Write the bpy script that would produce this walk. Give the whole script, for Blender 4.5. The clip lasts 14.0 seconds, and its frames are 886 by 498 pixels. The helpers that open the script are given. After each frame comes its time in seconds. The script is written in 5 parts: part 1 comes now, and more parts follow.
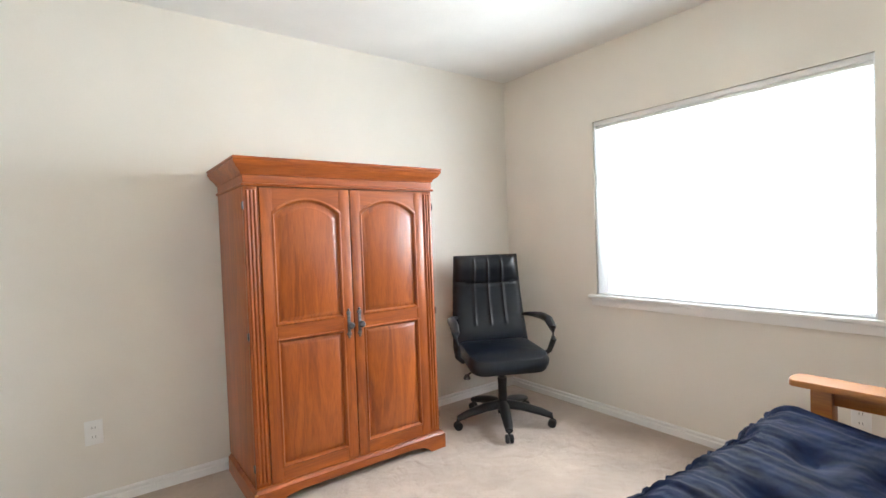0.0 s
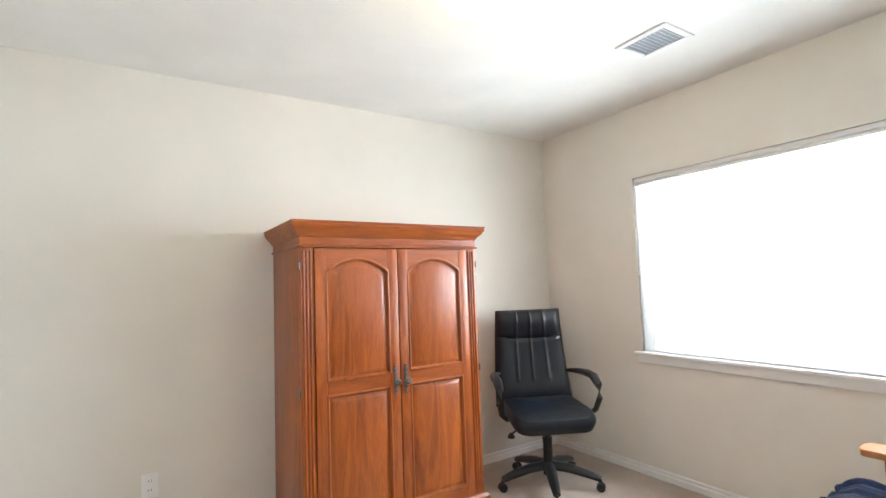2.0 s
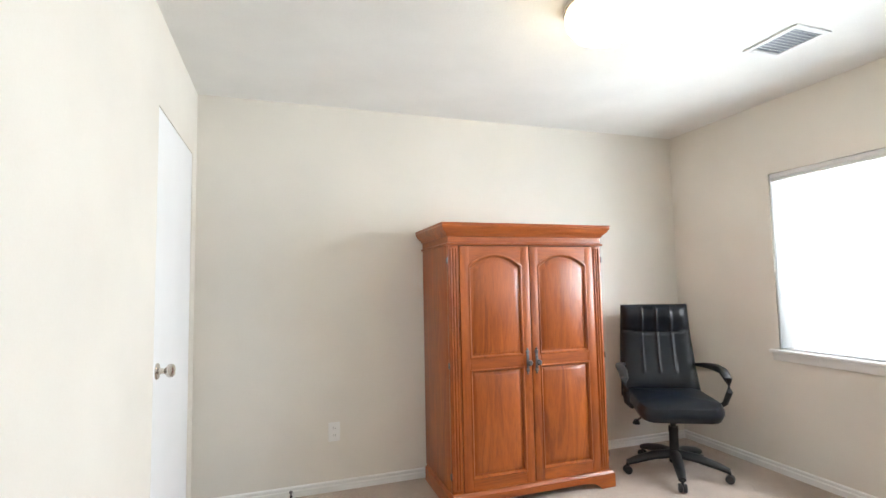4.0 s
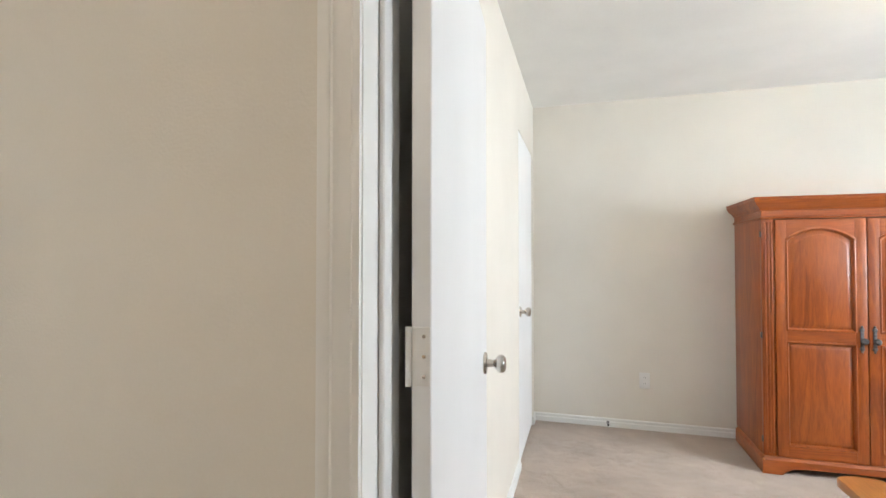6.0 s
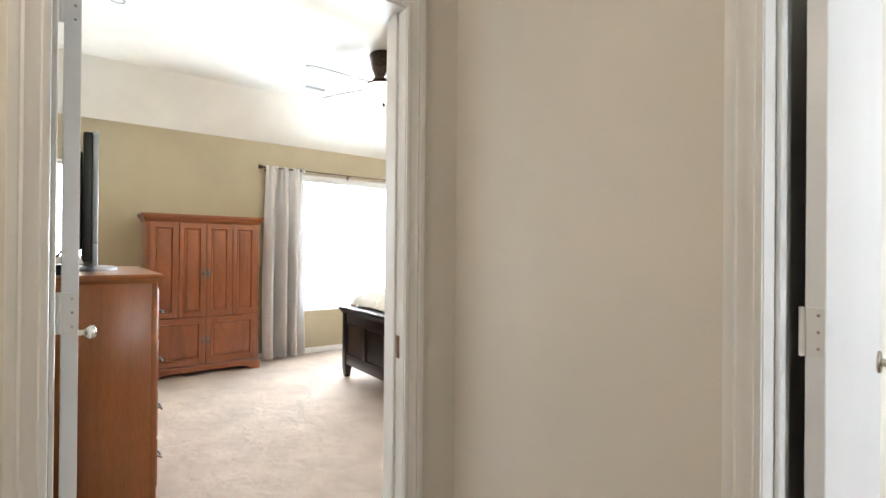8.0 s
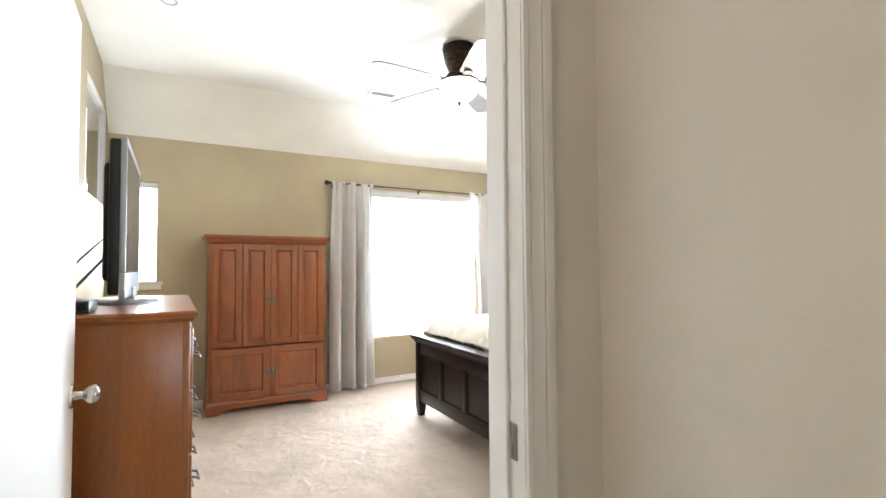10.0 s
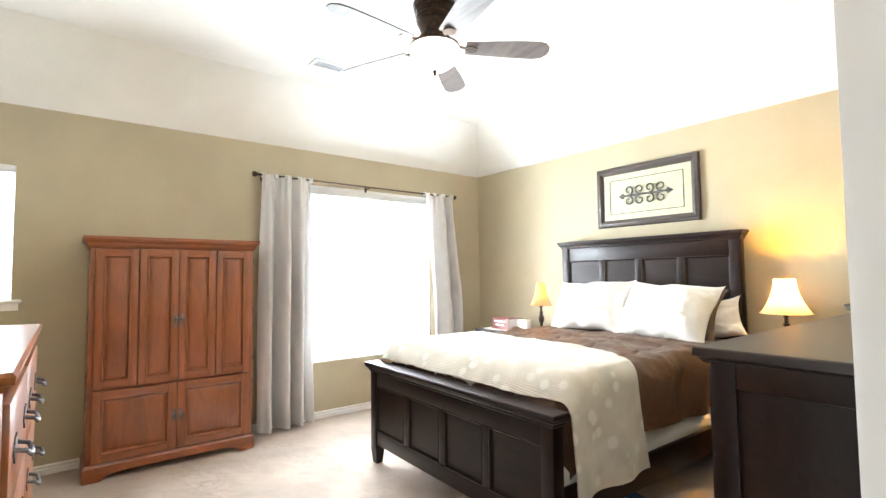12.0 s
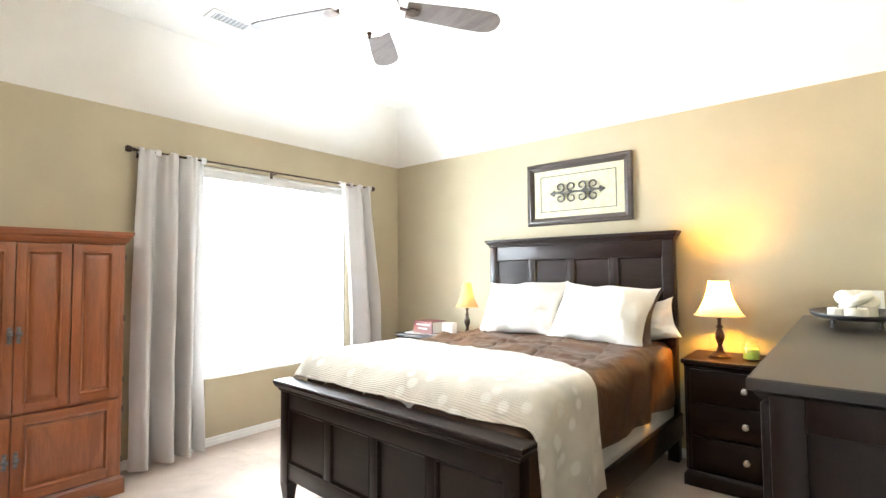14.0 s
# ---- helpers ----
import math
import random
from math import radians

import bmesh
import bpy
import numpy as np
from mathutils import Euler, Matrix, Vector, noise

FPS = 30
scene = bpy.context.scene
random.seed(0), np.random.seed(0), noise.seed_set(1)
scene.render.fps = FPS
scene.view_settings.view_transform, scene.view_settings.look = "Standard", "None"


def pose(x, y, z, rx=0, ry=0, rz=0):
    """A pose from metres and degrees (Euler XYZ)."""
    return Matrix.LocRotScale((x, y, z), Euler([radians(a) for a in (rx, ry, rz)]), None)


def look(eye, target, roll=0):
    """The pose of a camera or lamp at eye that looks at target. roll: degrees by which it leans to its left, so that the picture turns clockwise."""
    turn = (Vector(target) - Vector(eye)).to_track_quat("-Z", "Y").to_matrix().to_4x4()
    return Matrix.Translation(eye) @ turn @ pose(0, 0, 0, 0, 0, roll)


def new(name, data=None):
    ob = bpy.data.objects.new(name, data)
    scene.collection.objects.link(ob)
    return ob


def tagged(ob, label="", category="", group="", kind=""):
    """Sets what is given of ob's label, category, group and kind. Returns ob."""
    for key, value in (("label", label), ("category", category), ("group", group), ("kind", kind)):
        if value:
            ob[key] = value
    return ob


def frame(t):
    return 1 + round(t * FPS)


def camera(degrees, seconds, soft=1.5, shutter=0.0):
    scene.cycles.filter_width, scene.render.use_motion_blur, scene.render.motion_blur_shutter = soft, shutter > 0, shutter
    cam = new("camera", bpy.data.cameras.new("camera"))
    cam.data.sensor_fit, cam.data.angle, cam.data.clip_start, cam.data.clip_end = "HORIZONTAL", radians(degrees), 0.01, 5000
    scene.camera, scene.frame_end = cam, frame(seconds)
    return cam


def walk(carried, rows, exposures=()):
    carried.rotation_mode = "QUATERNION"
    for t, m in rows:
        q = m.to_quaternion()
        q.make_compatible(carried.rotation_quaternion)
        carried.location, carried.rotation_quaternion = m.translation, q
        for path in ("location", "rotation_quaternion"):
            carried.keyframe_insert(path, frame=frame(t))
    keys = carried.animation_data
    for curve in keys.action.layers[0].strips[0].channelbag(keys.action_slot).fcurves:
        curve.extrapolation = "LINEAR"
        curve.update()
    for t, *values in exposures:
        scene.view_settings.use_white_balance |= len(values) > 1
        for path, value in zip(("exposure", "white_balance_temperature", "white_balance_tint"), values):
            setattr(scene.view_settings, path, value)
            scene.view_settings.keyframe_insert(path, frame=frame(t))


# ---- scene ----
cam = camera(85.5, 14.0)
PATH = [
    (0, (1.737, 0.337, 1.228), (2.922, 1.948, 1.175), -2.1),
    (0.5, (1.722, 0.335, 1.240), (2.869, 1.974, 1.212), -1.8),
    (1, (1.707, 0.318, 1.252), (2.811, 1.984, 1.276), -1.6),
    (1.5, (1.676, 0.321, 1.270), (2.772, 1.991, 1.355), -1.8),
    (2, (1.645, 0.323, 1.285), (2.723, 2.001, 1.433), -2.1),
    (2.2, (1.636, 0.315, 1.282), (2.699, 2.001, 1.457), -2.1),
    (4.3, (1.395, -0.075, 1.262), (1.825, 1.876, 1.389), -1.1),
    (4.5, (1.415, -0.141, 1.257), (1.683, 1.838, 1.373), -1.1),
    (5, (1.398, -0.295, 1.251), (1.331, 1.700, 1.346), -1.0),
    (5.5, (1.341, -0.430, 1.248), (1.026, 1.543, 1.315), -0.3),
    (6, (1.280, -0.655, 1.257), (0.721, 1.264, 1.295), 0.0),
    (6.5, (1.276, -0.818, 1.268), (0.421, 0.990, 1.288), 0.1),
    (7, (1.358, -0.926, 1.267), (0.155, 0.672, 1.271), -0.0),
    (7.5, (1.381, -0.998, 1.250), (-0.065, 0.384, 1.251), 0.1),
    (8, (1.330, -1.074, 1.249), (-0.259, 0.140, 1.256), 0.5),
    (8.5, (1.236, -1.060, 1.251), (-0.446, 0.023, 1.268), 0.8),
    (8.7, (1.172, -1.036, 1.252), (-0.532, 0.015, 1.273), 0.8),
    (10.8, (0.413, -0.718, 1.298), (-1.335, 0.251, 1.379), -0.5),
    (11, (0.306, -0.703, 1.296), (-1.418, 0.306, 1.389), -0.5),
    (11.5, (0.133, -0.707, 1.295), (-1.517, 0.419, 1.398), -0.5),
    (12, (-0.028, -0.687, 1.298), (-1.598, 0.547, 1.407), -0.6),
    (12.5, (-0.16, -0.643, 1.315), (-1.651, 0.685, 1.421), -0.6),
    (13, (-0.261, -0.605, 1.323), (-1.68, 0.8, 1.427), -0.7),
    (13.5, (-0.388, -0.562, 1.32), (-1.729, 0.919, 1.424), -0.6),
    (14, (-0.469, -0.548, 1.329), (-1.754, 0.982, 1.419), -0.4),
]
walk(cam, [(t, look(eye, target, roll)) for t, eye, target, roll in PATH])

# ---- light ----
world = bpy.data.worlds.new("sky")
scene.world = world
world.use_nodes = True
sky = world.node_tree.nodes.new("ShaderNodeTexSky")
sky.sky_type, sky.sun_disc, sky.sun_elevation, sky.sun_rotation = "NISHITA", False, radians(50), radians(200)
world.node_tree.links.new(sky.outputs[0], world.node_tree.nodes["Background"].inputs[0])
world.node_tree.nodes["Background"].inputs[1].default_value = 0.1


def area_lamp(name, eye, target, w, h, watts, colour):
    d = bpy.data.lights.new(name, "AREA")
    d.shape, d.size, d.size_y, d.energy, d.color = "RECTANGLE", w, h, watts, colour
    ob = new(name, d)
    ob.matrix_world = look(eye, target)
    return tagged(ob, kind="structure")


def bulb(name, place, watts, colour, radius=0.04):
    d = bpy.data.lights.new(name, "POINT")
    d.energy, d.color, d.shadow_soft_size = watts, colour, radius
    ob = new(name, d)
    ob.location = place
    return tagged(ob, kind="structure")


DAY = (0.88, 0.95, 1.0)
WARM = (1.0, 0.72, 0.40)
area_lamp("daylight_study", (4.72, 1.61, 1.56), (0, 1.61, 1.50), 1.55, 0.80, 80, (0.82, 0.92, 1.0))
area_lamp("daylight_bedroom", (-4.50, 1.76, 1.33), (0, 1.76, 1.2), 1.34, 1.65, 395, (0.82, 0.92, 1.0))
area_lamp("daylight_bedroom_small", (-4.50, -1.115, 1.61), (0, -1.115, 1.5), 0.3, 0.92, 60, DAY)
bulb("bulb_study", (2.70, 1.65, 2.365), 5.0, (1.0, 0.74, 0.30), 0.03)
# added lamp with no visible source: lifts the otherwise dark hall walls
bulb("bulb_hall_added", (0.8, -1.9, 2.30), 20, (1.0, 0.86, 0.72), 0.06)
bulb("bulb_fan", (-2.225, 0.992, 2.565), 20, (1.0, 0.94, 0.88), 0.08)
bulb("bulb_lamp", (-1.10, 2.94, 1.19), 78, (1.0, 0.43, 0.04), 0.03)
bulb("bulb_lamp_far", (-3.14, 2.97, 1.12), 2, (1.0, 0.46, 0.09), 0.03)

# ---- materials ----


def material(name, base, rough=0.6, metal=0.0, spots=0.06, scale=8.0, grain=0.0, grain_scale=250.0, bump=0.0, stretch=(1, 1, 1), tint=None, coat=0.0, sheen=0.0):
    """Principled surface with broad variation, fine grain and relief, in metres."""
    m = bpy.data.materials.new(name)
    m.use_nodes = True
    n, l = m.node_tree.nodes, m.node_tree.links
    p = n["Principled BSDF"]
    p.inputs["Roughness"].default_value, p.inputs["Metallic"].default_value = rough, metal
    p.inputs["Coat Weight"].default_value, p.inputs["Sheen Weight"].default_value = coat, sheen
    co = n.new("ShaderNodeTexCoord")
    mp = n.new("ShaderNodeMapping")
    mp.inputs["Scale"].default_value = stretch
    l.new(co.outputs["Object"], mp.inputs[0])
    big, fine = n.new("ShaderNodeTexNoise"), n.new("ShaderNodeTexNoise")
    big.inputs["Scale"].default_value, big.inputs["Detail"].default_value = scale, 5
    fine.inputs["Scale"].default_value, fine.inputs["Detail"].default_value = grain_scale, 3
    l.new(mp.outputs[0], big.inputs[0]), l.new(mp.outputs[0], fine.inputs[0])
    ramp = n.new("ShaderNodeValToRGB")
    dark = [c * (1 - 3.0 * spots) for c in base]
    light = list(tint) if tint else [min(1, c * (1 + 2.0 * spots)) for c in base]
    ramp.color_ramp.elements[0].position, ramp.color_ramp.elements[1].position = 0.32, 0.68
    ramp.color_ramp.elements[0].color, ramp.color_ramp.elements[1].color = (*dark, 1), (*light, 1)
    l.new(big.outputs[0], ramp.inputs[0])
    mix = n.new("ShaderNodeMix")
    mix.data_type, mix.blend_type = "RGBA", "OVERLAY"
    mix.inputs[0].default_value = grain
    l.new(ramp.outputs[0], mix.inputs[6]), l.new(fine.outputs[0], mix.inputs[7])
    l.new(mix.outputs[2], p.inputs["Base Color"])
    if bump:
        b = n.new("ShaderNodeBump")
        b.inputs["Strength"].default_value, b.inputs["Distance"].default_value = bump, 0.004
        l.new(fine.outputs[0], b.inputs["Height"]), l.new(b.outputs[0], p.inputs["Normal"])
    return m


def wood(name, dark, light, rough=0.35, axis=2, ring=7.0, coat=0.25, worn=0.0):
    """Varnished wood with long grain along an axis, cathedral bands and open pores."""
    m = bpy.data.materials.new(name)
    m.use_nodes = True
    n, l = m.node_tree.nodes, m.node_tree.links
    p = n["Principled BSDF"]
    p.inputs["Roughness"].default_value, p.inputs["Coat Weight"].default_value, p.inputs["Coat Roughness"].default_value = rough, coat, 0.22
    co, mp = n.new("ShaderNodeTexCoord"), n.new("ShaderNodeMapping")
    s = [1.0, 1.0, 1.0]
    s[axis] = 0.11
    mp.inputs["Scale"].default_value = s
    info = n.new("ShaderNodeObjectInfo")
    add = n.new("ShaderNodeVectorMath")
    add.operation = "MULTIPLY_ADD"
    add.inputs[1].default_value = (3.1, 2.3, 1.7)
    l.new(info.outputs["Random"], add.inputs[0]), l.new(co.outputs["Object"], add.inputs[2])
    l.new(add.outputs[0], mp.inputs[0])
    band, pore = n.new("ShaderNodeTexNoise"), n.new("ShaderNodeTexNoise")
    band.inputs["Scale"].default_value, band.inputs["Detail"].default_value, band.inputs["Distortion"].default_value = ring, 6, 1.4
    pore.inputs["Scale"].default_value, pore.inputs["Detail"].default_value = 170, 2
    l.new(mp.outputs[0], band.inputs[0]), l.new(mp.outputs[0], pore.inputs[0])
    wave = n.new("ShaderNodeMath")
    wave.operation = "PINGPONG"
    wave.inputs[1].default_value = 0.09
    l.new(band.outputs[0], wave.inputs[0])
    sc = n.new("ShaderNodeMath")
    sc.operation = "MULTIPLY"
    sc.inputs[1].default_value = 4.0
    l.new(wave.outputs[0], sc.inputs[0])
    av = n.new("ShaderNodeMath")
    av.operation = "ADD"
    l.new(sc.outputs[0], av.inputs[0]), l.new(band.outputs[0], av.inputs[1])
    ramp = n.new("ShaderNodeValToRGB")
    ramp.color_ramp.elements[0].position, ramp.color_ramp.elements[1].position = 0.36, 0.95
    ramp.color_ramp.elements[0].color, ramp.color_ramp.elements[1].color = (*dark, 1), (*light, 1)
    l.new(av.outputs[0], ramp.inputs[0])
    mix = n.new("ShaderNodeMix")
    mix.data_type, mix.blend_type = "RGBA", "OVERLAY"
    mix.inputs[0].default_value = 0.30
    l.new(ramp.outputs[0], mix.inputs[6]), l.new(pore.outputs[0], mix.inputs[7])
    l.new(mix.outputs[2], p.inputs["Base Color"])
    b = n.new("ShaderNodeBump")
    b.inputs["Strength"].default_value, b.inputs["Distance"].default_value = 0.12, 0.002
    l.new(pore.outputs[0], b.inputs["Height"]), l.new(b.outputs[0], p.inputs["Normal"])
    return m


def glowing(name, colour, strength):
    m = bpy.data.materials.new(name)
    m.use_nodes = True
    p = m.node_tree.nodes["Principled BSDF"]
    p.inputs["Base Color"].default_value, p.inputs["Emission Color"].default_value = (*colour, 1), (*colour, 1)
    p.inputs["Emission Strength"].default_value = strength
    return m


def clear_glass(name, colour=(1, 1, 1), rough=0.0):
    m = bpy.data.materials.new(name)
    m.use_nodes = True
    p = m.node_tree.nodes["Principled BSDF"]
    p.inputs["Base Color"].default_value, p.inputs["Roughness"].default_value = (*colour, 1), rough
    p.inputs["Transmission Weight"].default_value, p.inputs["IOR"].default_value = 1.0, 1.45
    return m


def cloth(name, base, rough=0.9, weave=900.0, spots=0.05, scale=5.0, bump=0.25, sheen=0.2, see=0.0, wrinkle=0.0):
    m = material(name, base, rough, 0, spots, scale, 0.12, weave, bump, sheen=sheen)
    n, l = m.node_tree.nodes, m.node_tree.links
    p = n["Principled BSDF"]
    if wrinkle:
        w = n.new("ShaderNodeTexNoise")
        w.inputs["Scale"].default_value, w.inputs["Detail"].default_value, w.inputs["Distortion"].default_value = 5, 3, 0.3
        co = n.new("ShaderNodeTexCoord")
        b = n.new("ShaderNodeBump")
        b.inputs["Strength"].default_value, b.inputs["Distance"].default_value = wrinkle, 0.04
        l.new(co.outputs["Object"], w.inputs[0]), l.new(w.outputs[0], b.inputs["Height"])
        old = p.inputs["Normal"].links[0].from_node
        l.new(b.outputs[0], old.inputs["Normal"])
    if see:
        t = n.new("ShaderNodeBsdfTranslucent")
        t.inputs[0].default_value = (*base, 1)
        mx = n.new("ShaderNodeMixShader")
        mx.inputs[0].default_value = see
        l.new(p.outputs[0], mx.inputs[1]), l.new(t.outputs[0], mx.inputs[2])
        l.new(mx.outputs[0], n["Material Output"].inputs[0])
    return m


CREAM = material("cream_wall_paint", (0.75, 0.715, 0.655), 0.75, spots=0.012, scale=2.0, grain=0.06, grain_scale=160, bump=0.16)
OLIVE = material("olive_wall_paint", (0.405, 0.345, 0.233), 0.7, spots=0.02, scale=2.0, grain=0.06, grain_scale=160, bump=0.16)
CEIL = material("white_ceiling_paint", (0.82, 0.81, 0.78), 0.9, spots=0.012, scale=3.0, grain=0.1, grain_scale=110, bump=0.35)
TRIM = material("white_trim_paint", (0.82, 0.82, 0.81), 0.38, spots=0.01, scale=6.0, grain=0.04, bump=0.03)
DOOR = material("white_door_paint", (0.84, 0.85, 0.87), 0.34, spots=0.01, scale=3.0, grain=0.03, bump=0.04)
CARPET = material("beige_carpet", (0.465, 0.372, 0.305), 1.0, spots=0.06, scale=3.2, grain=0.55, grain_scale=320, bump=1.0, sheen=0.3)
OAK = wood("orange_cherry_wood", (0.205, 0.040, 0.006), (0.37, 0.088, 0.012), 0.38)
OAK_FLAT = wood("orange_cherry_rail_wood", (0.205, 0.040, 0.006), (0.37, 0.088, 0.012), 0.38, axis=0)
CHERRY = wood("brown_cherry_wood", (0.180, 0.048, 0.0145), (0.265, 0.080, 0.026), 0.30, ring=4, coat=0.3)
CHERRY_FLAT = wood("brown_cherry_rail_wood", (0.180, 0.048, 0.0145), (0.265, 0.080, 0.026), 0.30, axis=0, ring=4, coat=0.3)
MAPLE = wood("amber_maple_wood", (0.20, 0.055, 0.0085), (0.265, 0.080, 0.014), 0.3, axis=2, ring=4)
HONEY = wood("honey_pine_wood", (0.33, 0.115, 0.022), (0.43, 0.168, 0.036), 0.35, axis=1, ring=5)
ESPRESSO = wood("espresso_wood", (0.0080, 0.0042, 0.0036), (0.0140, 0.0070, 0.0056), 0.34, axis=0, coat=0.12)
ESPRESSO_TOP = wood("polished_espresso_wood", (0.007, 0.0042, 0.0040), (0.012, 0.0068, 0.0058), 0.40, axis=0, coat=0.25)
FRAME = wood("dark_brown_frame_wood", (0.018, 0.012, 0.010), (0.045, 0.030, 0.024), 0.38, axis=0, ring=9)
BLADE = wood("fan_blade_wood", (0.10, 0.085, 0.082), (0.16, 0.14, 0.135), 0.5, axis=0)
LEATHER = material("black_leather", (0.003, 0.0048, 0.0090), 0.30, spots=0.1, scale=12, grain=0.2, grain_scale=420, bump=0.08)
PLASTIC = material("black_plastic", (0.007, 0.008, 0.010), 0.4, spots=0.05, scale=20, grain=0.1, grain_scale=600, bump=0.08)
PEWTER = material("dark_pewter", (0.16, 0.16, 0.17), 0.38, 1.0, spots=0.15, scale=60, bump=0.1)
NICKEL = material("satin_nickel", (0.62, 0.58, 0.53), 0.26, 1.0, spots=0.04, scale=30, grain=0.1)
BRONZE = material("oil_rubbed_bronze", (0.055, 0.035, 0.025), 0.42, 0.8, spots=0.2, scale=40, bump=0.1)
IRON = material("wrought_iron", (0.085, 0.082, 0.08), 0.5, 0.6, spots=0.15, scale=50, bump=0.15)
WHITE_PLASTIC = material("white_plastic", (0.80, 0.80, 0.79), 0.35, spots=0.01, grain=0.02)
DARK = material("dark_void", (0.02, 0.02, 0.02), 0.8)
GREY = material("silver_plastic", (0.36, 0.39, 0.43), 0.32, 0.35, spots=0.02, scale=20, grain=0.05)
SCREEN = material("dark_screen_glass", (0.014, 0.013, 0.013), 0.2, spots=0.02)
NAVY = cloth("navy_quilt_cloth", (0.0035, 0.009, 0.036), 0.65, 700, 0.2, 14, 0.3, 0.0, wrinkle=1.0)
BROWN = cloth("brown_satin_cloth", (0.080, 0.037, 0.017), 0.45, 900, 0.08, 5, 0.12, 0.0, wrinkle=0.9)
DRAPE = cloth("pale_grey_curtain_cloth", (0.80, 0.78, 0.77), 0.75, 1200, 0.03, 4, 0.15, 0.15, see=0.42)
LINEN = cloth("white_pillow_cloth", (0.82, 0.79, 0.74), 0.85, 900, 0.02, 6, 0.2, 0.2, wrinkle=0.8)
SHEET = cloth("grey_white_ticking", (0.62, 0.60, 0.58), 0.85, 900, 0.03, 6, 0.2)
BLUE = cloth("bright_blue_cloth", (0.01, 0.12, 0.32), 0.8)
SHADE = cloth("cream_lamp_shade", (0.86, 0.76, 0.56), 0.8, 900, 0.02, 6, 0.1, 0.0, see=0.8)
AMBER = cloth("amber_lamp_shade", (0.66, 0.42, 0.20), 0.8, 900, 0.02, 6, 0.1, 0.0, see=0.6)
VINYL = cloth("white_window_vinyl", (0.86, 0.86, 0.86), 0.4, 400, 0.01, 6, 0.02, 0.0, see=0.6)
GLASS = clear_glass("window_glass")


def thin_glass(name, gloss):
    """Thin clear glass: mostly see-through with a sharp sheen."""
    m = bpy.data.materials.new(name)
    m.use_nodes = True
    n, l = m.node_tree.nodes, m.node_tree.links
    tr, gl, mx = n.new("ShaderNodeBsdfTransparent"), n.new("ShaderNodeBsdfGlossy"), n.new("ShaderNodeMixShader")
    tr.inputs[0].default_value, gl.inputs["Roughness"].default_value, mx.inputs[0].default_value = (0.94, 0.97, 0.92, 1), 0.05, gloss
    l.new(tr.outputs[0], mx.inputs[1]), l.new(gl.outputs[0], mx.inputs[2]), l.new(mx.outputs[0], n["Material Output"].inputs[0])
    return m


JAR = thin_glass("jar_glass", 0.10)
WAX_GREEN = material("green_wax", (0.50, 0.62, 0.12), 0.4, spots=0.03)
WAX = material("ivory_candle_wax", (0.80, 0.76, 0.68), 0.45, spots=0.02, bump=0.1)
MATBOARD = material("pale_mat_board", (0.49, 0.46, 0.32), 0.85, spots=0.05, scale=20, grain=0.2)
BOOK_RED = material("red_book_cover", (0.15, 0.032, 0.025), 0.5, spots=0.06, scale=30)
PAPER = material("white_paper", (0.80, 0.79, 0.76), 0.8, spots=0.02)
GLOW_DOME = glowing("lit_dome_glass", (1.0, 0.86, 0.60), 6.0)
GLOW_BOWL = glowing("lit_bowl_glass", (1.0, 0.95, 0.86), 9.0)
GLOW_SKY = glowing("bright_overcast_distance", (0.95, 0.98, 1.0), 4.0)


def throw_cloth():
    """Knitted throw: fine horizontal ribs and scattered pale leaf-like dots."""
    m = cloth("cream_knit_throw", (0.68, 0.63, 0.55), 0.95, 500, 0.05, 6, 0.3)
    n, l = m.node_tree.nodes, m.node_tree.links
    p = n["Principled BSDF"]
    co = n.new("ShaderNodeTexCoord")
    vo = n.new("ShaderNodeTexVoronoi")
    vo.inputs["Scale"].default_value = 10.0
    ra = n.new("ShaderNodeValToRGB")
    ra.color_ramp.elements[0].position, ra.color_ramp.elements[1].position = 0.24, 0.36
    ra.color_ramp.elements[0].color, ra.color_ramp.elements[1].color = (1, 1, 1, 1), (0, 0, 0, 1)
    l.new(co.outputs["Object"], vo.inputs[0]), l.new(vo.outputs["Distance"], ra.inputs[0])
    mx = n.new("ShaderNodeMix")
    mx.data_type = "RGBA"
    mx.inputs[7].default_value = (0.80, 0.77, 0.71, 1)
    old = p.inputs["Base Color"].links[0].from_socket
    l.new(ra.outputs[0], mx.inputs[0]), l.new(old, mx.inputs[6]), l.new(mx.outputs[2], p.inputs["Base Color"])
    wv = n.new("ShaderNodeTexWave")
    wv.wave_type, wv.bands_direction = "BANDS", "Y"
    wv.inputs["Scale"].default_value, wv.inputs["Distortion"].default_value = 46, 2.5
    l.new(co.outputs["Object"], wv.inputs[0])
    b = n.new("ShaderNodeBump")
    b.inputs["Strength"].default_value, b.inputs["Distance"].default_value = 0.45, 0.005
    l.new(wv.outputs[0], b.inputs["Height"])
    l.new(b.outputs[0], p.inputs["Normal"].links[0].from_node.inputs["Normal"])
    return m


THROW = throw_cloth()
for soft_mat, spec in ((NAVY, 0.06), (LEATHER, 0.35), (CARPET, 0.05), (ESPRESSO, 0.15), (LINEN, 0.1), (THROW, 0.05)):
    soft_mat.node_tree.nodes["Principled BSDF"].inputs["Specular IOR Level"].default_value = spec



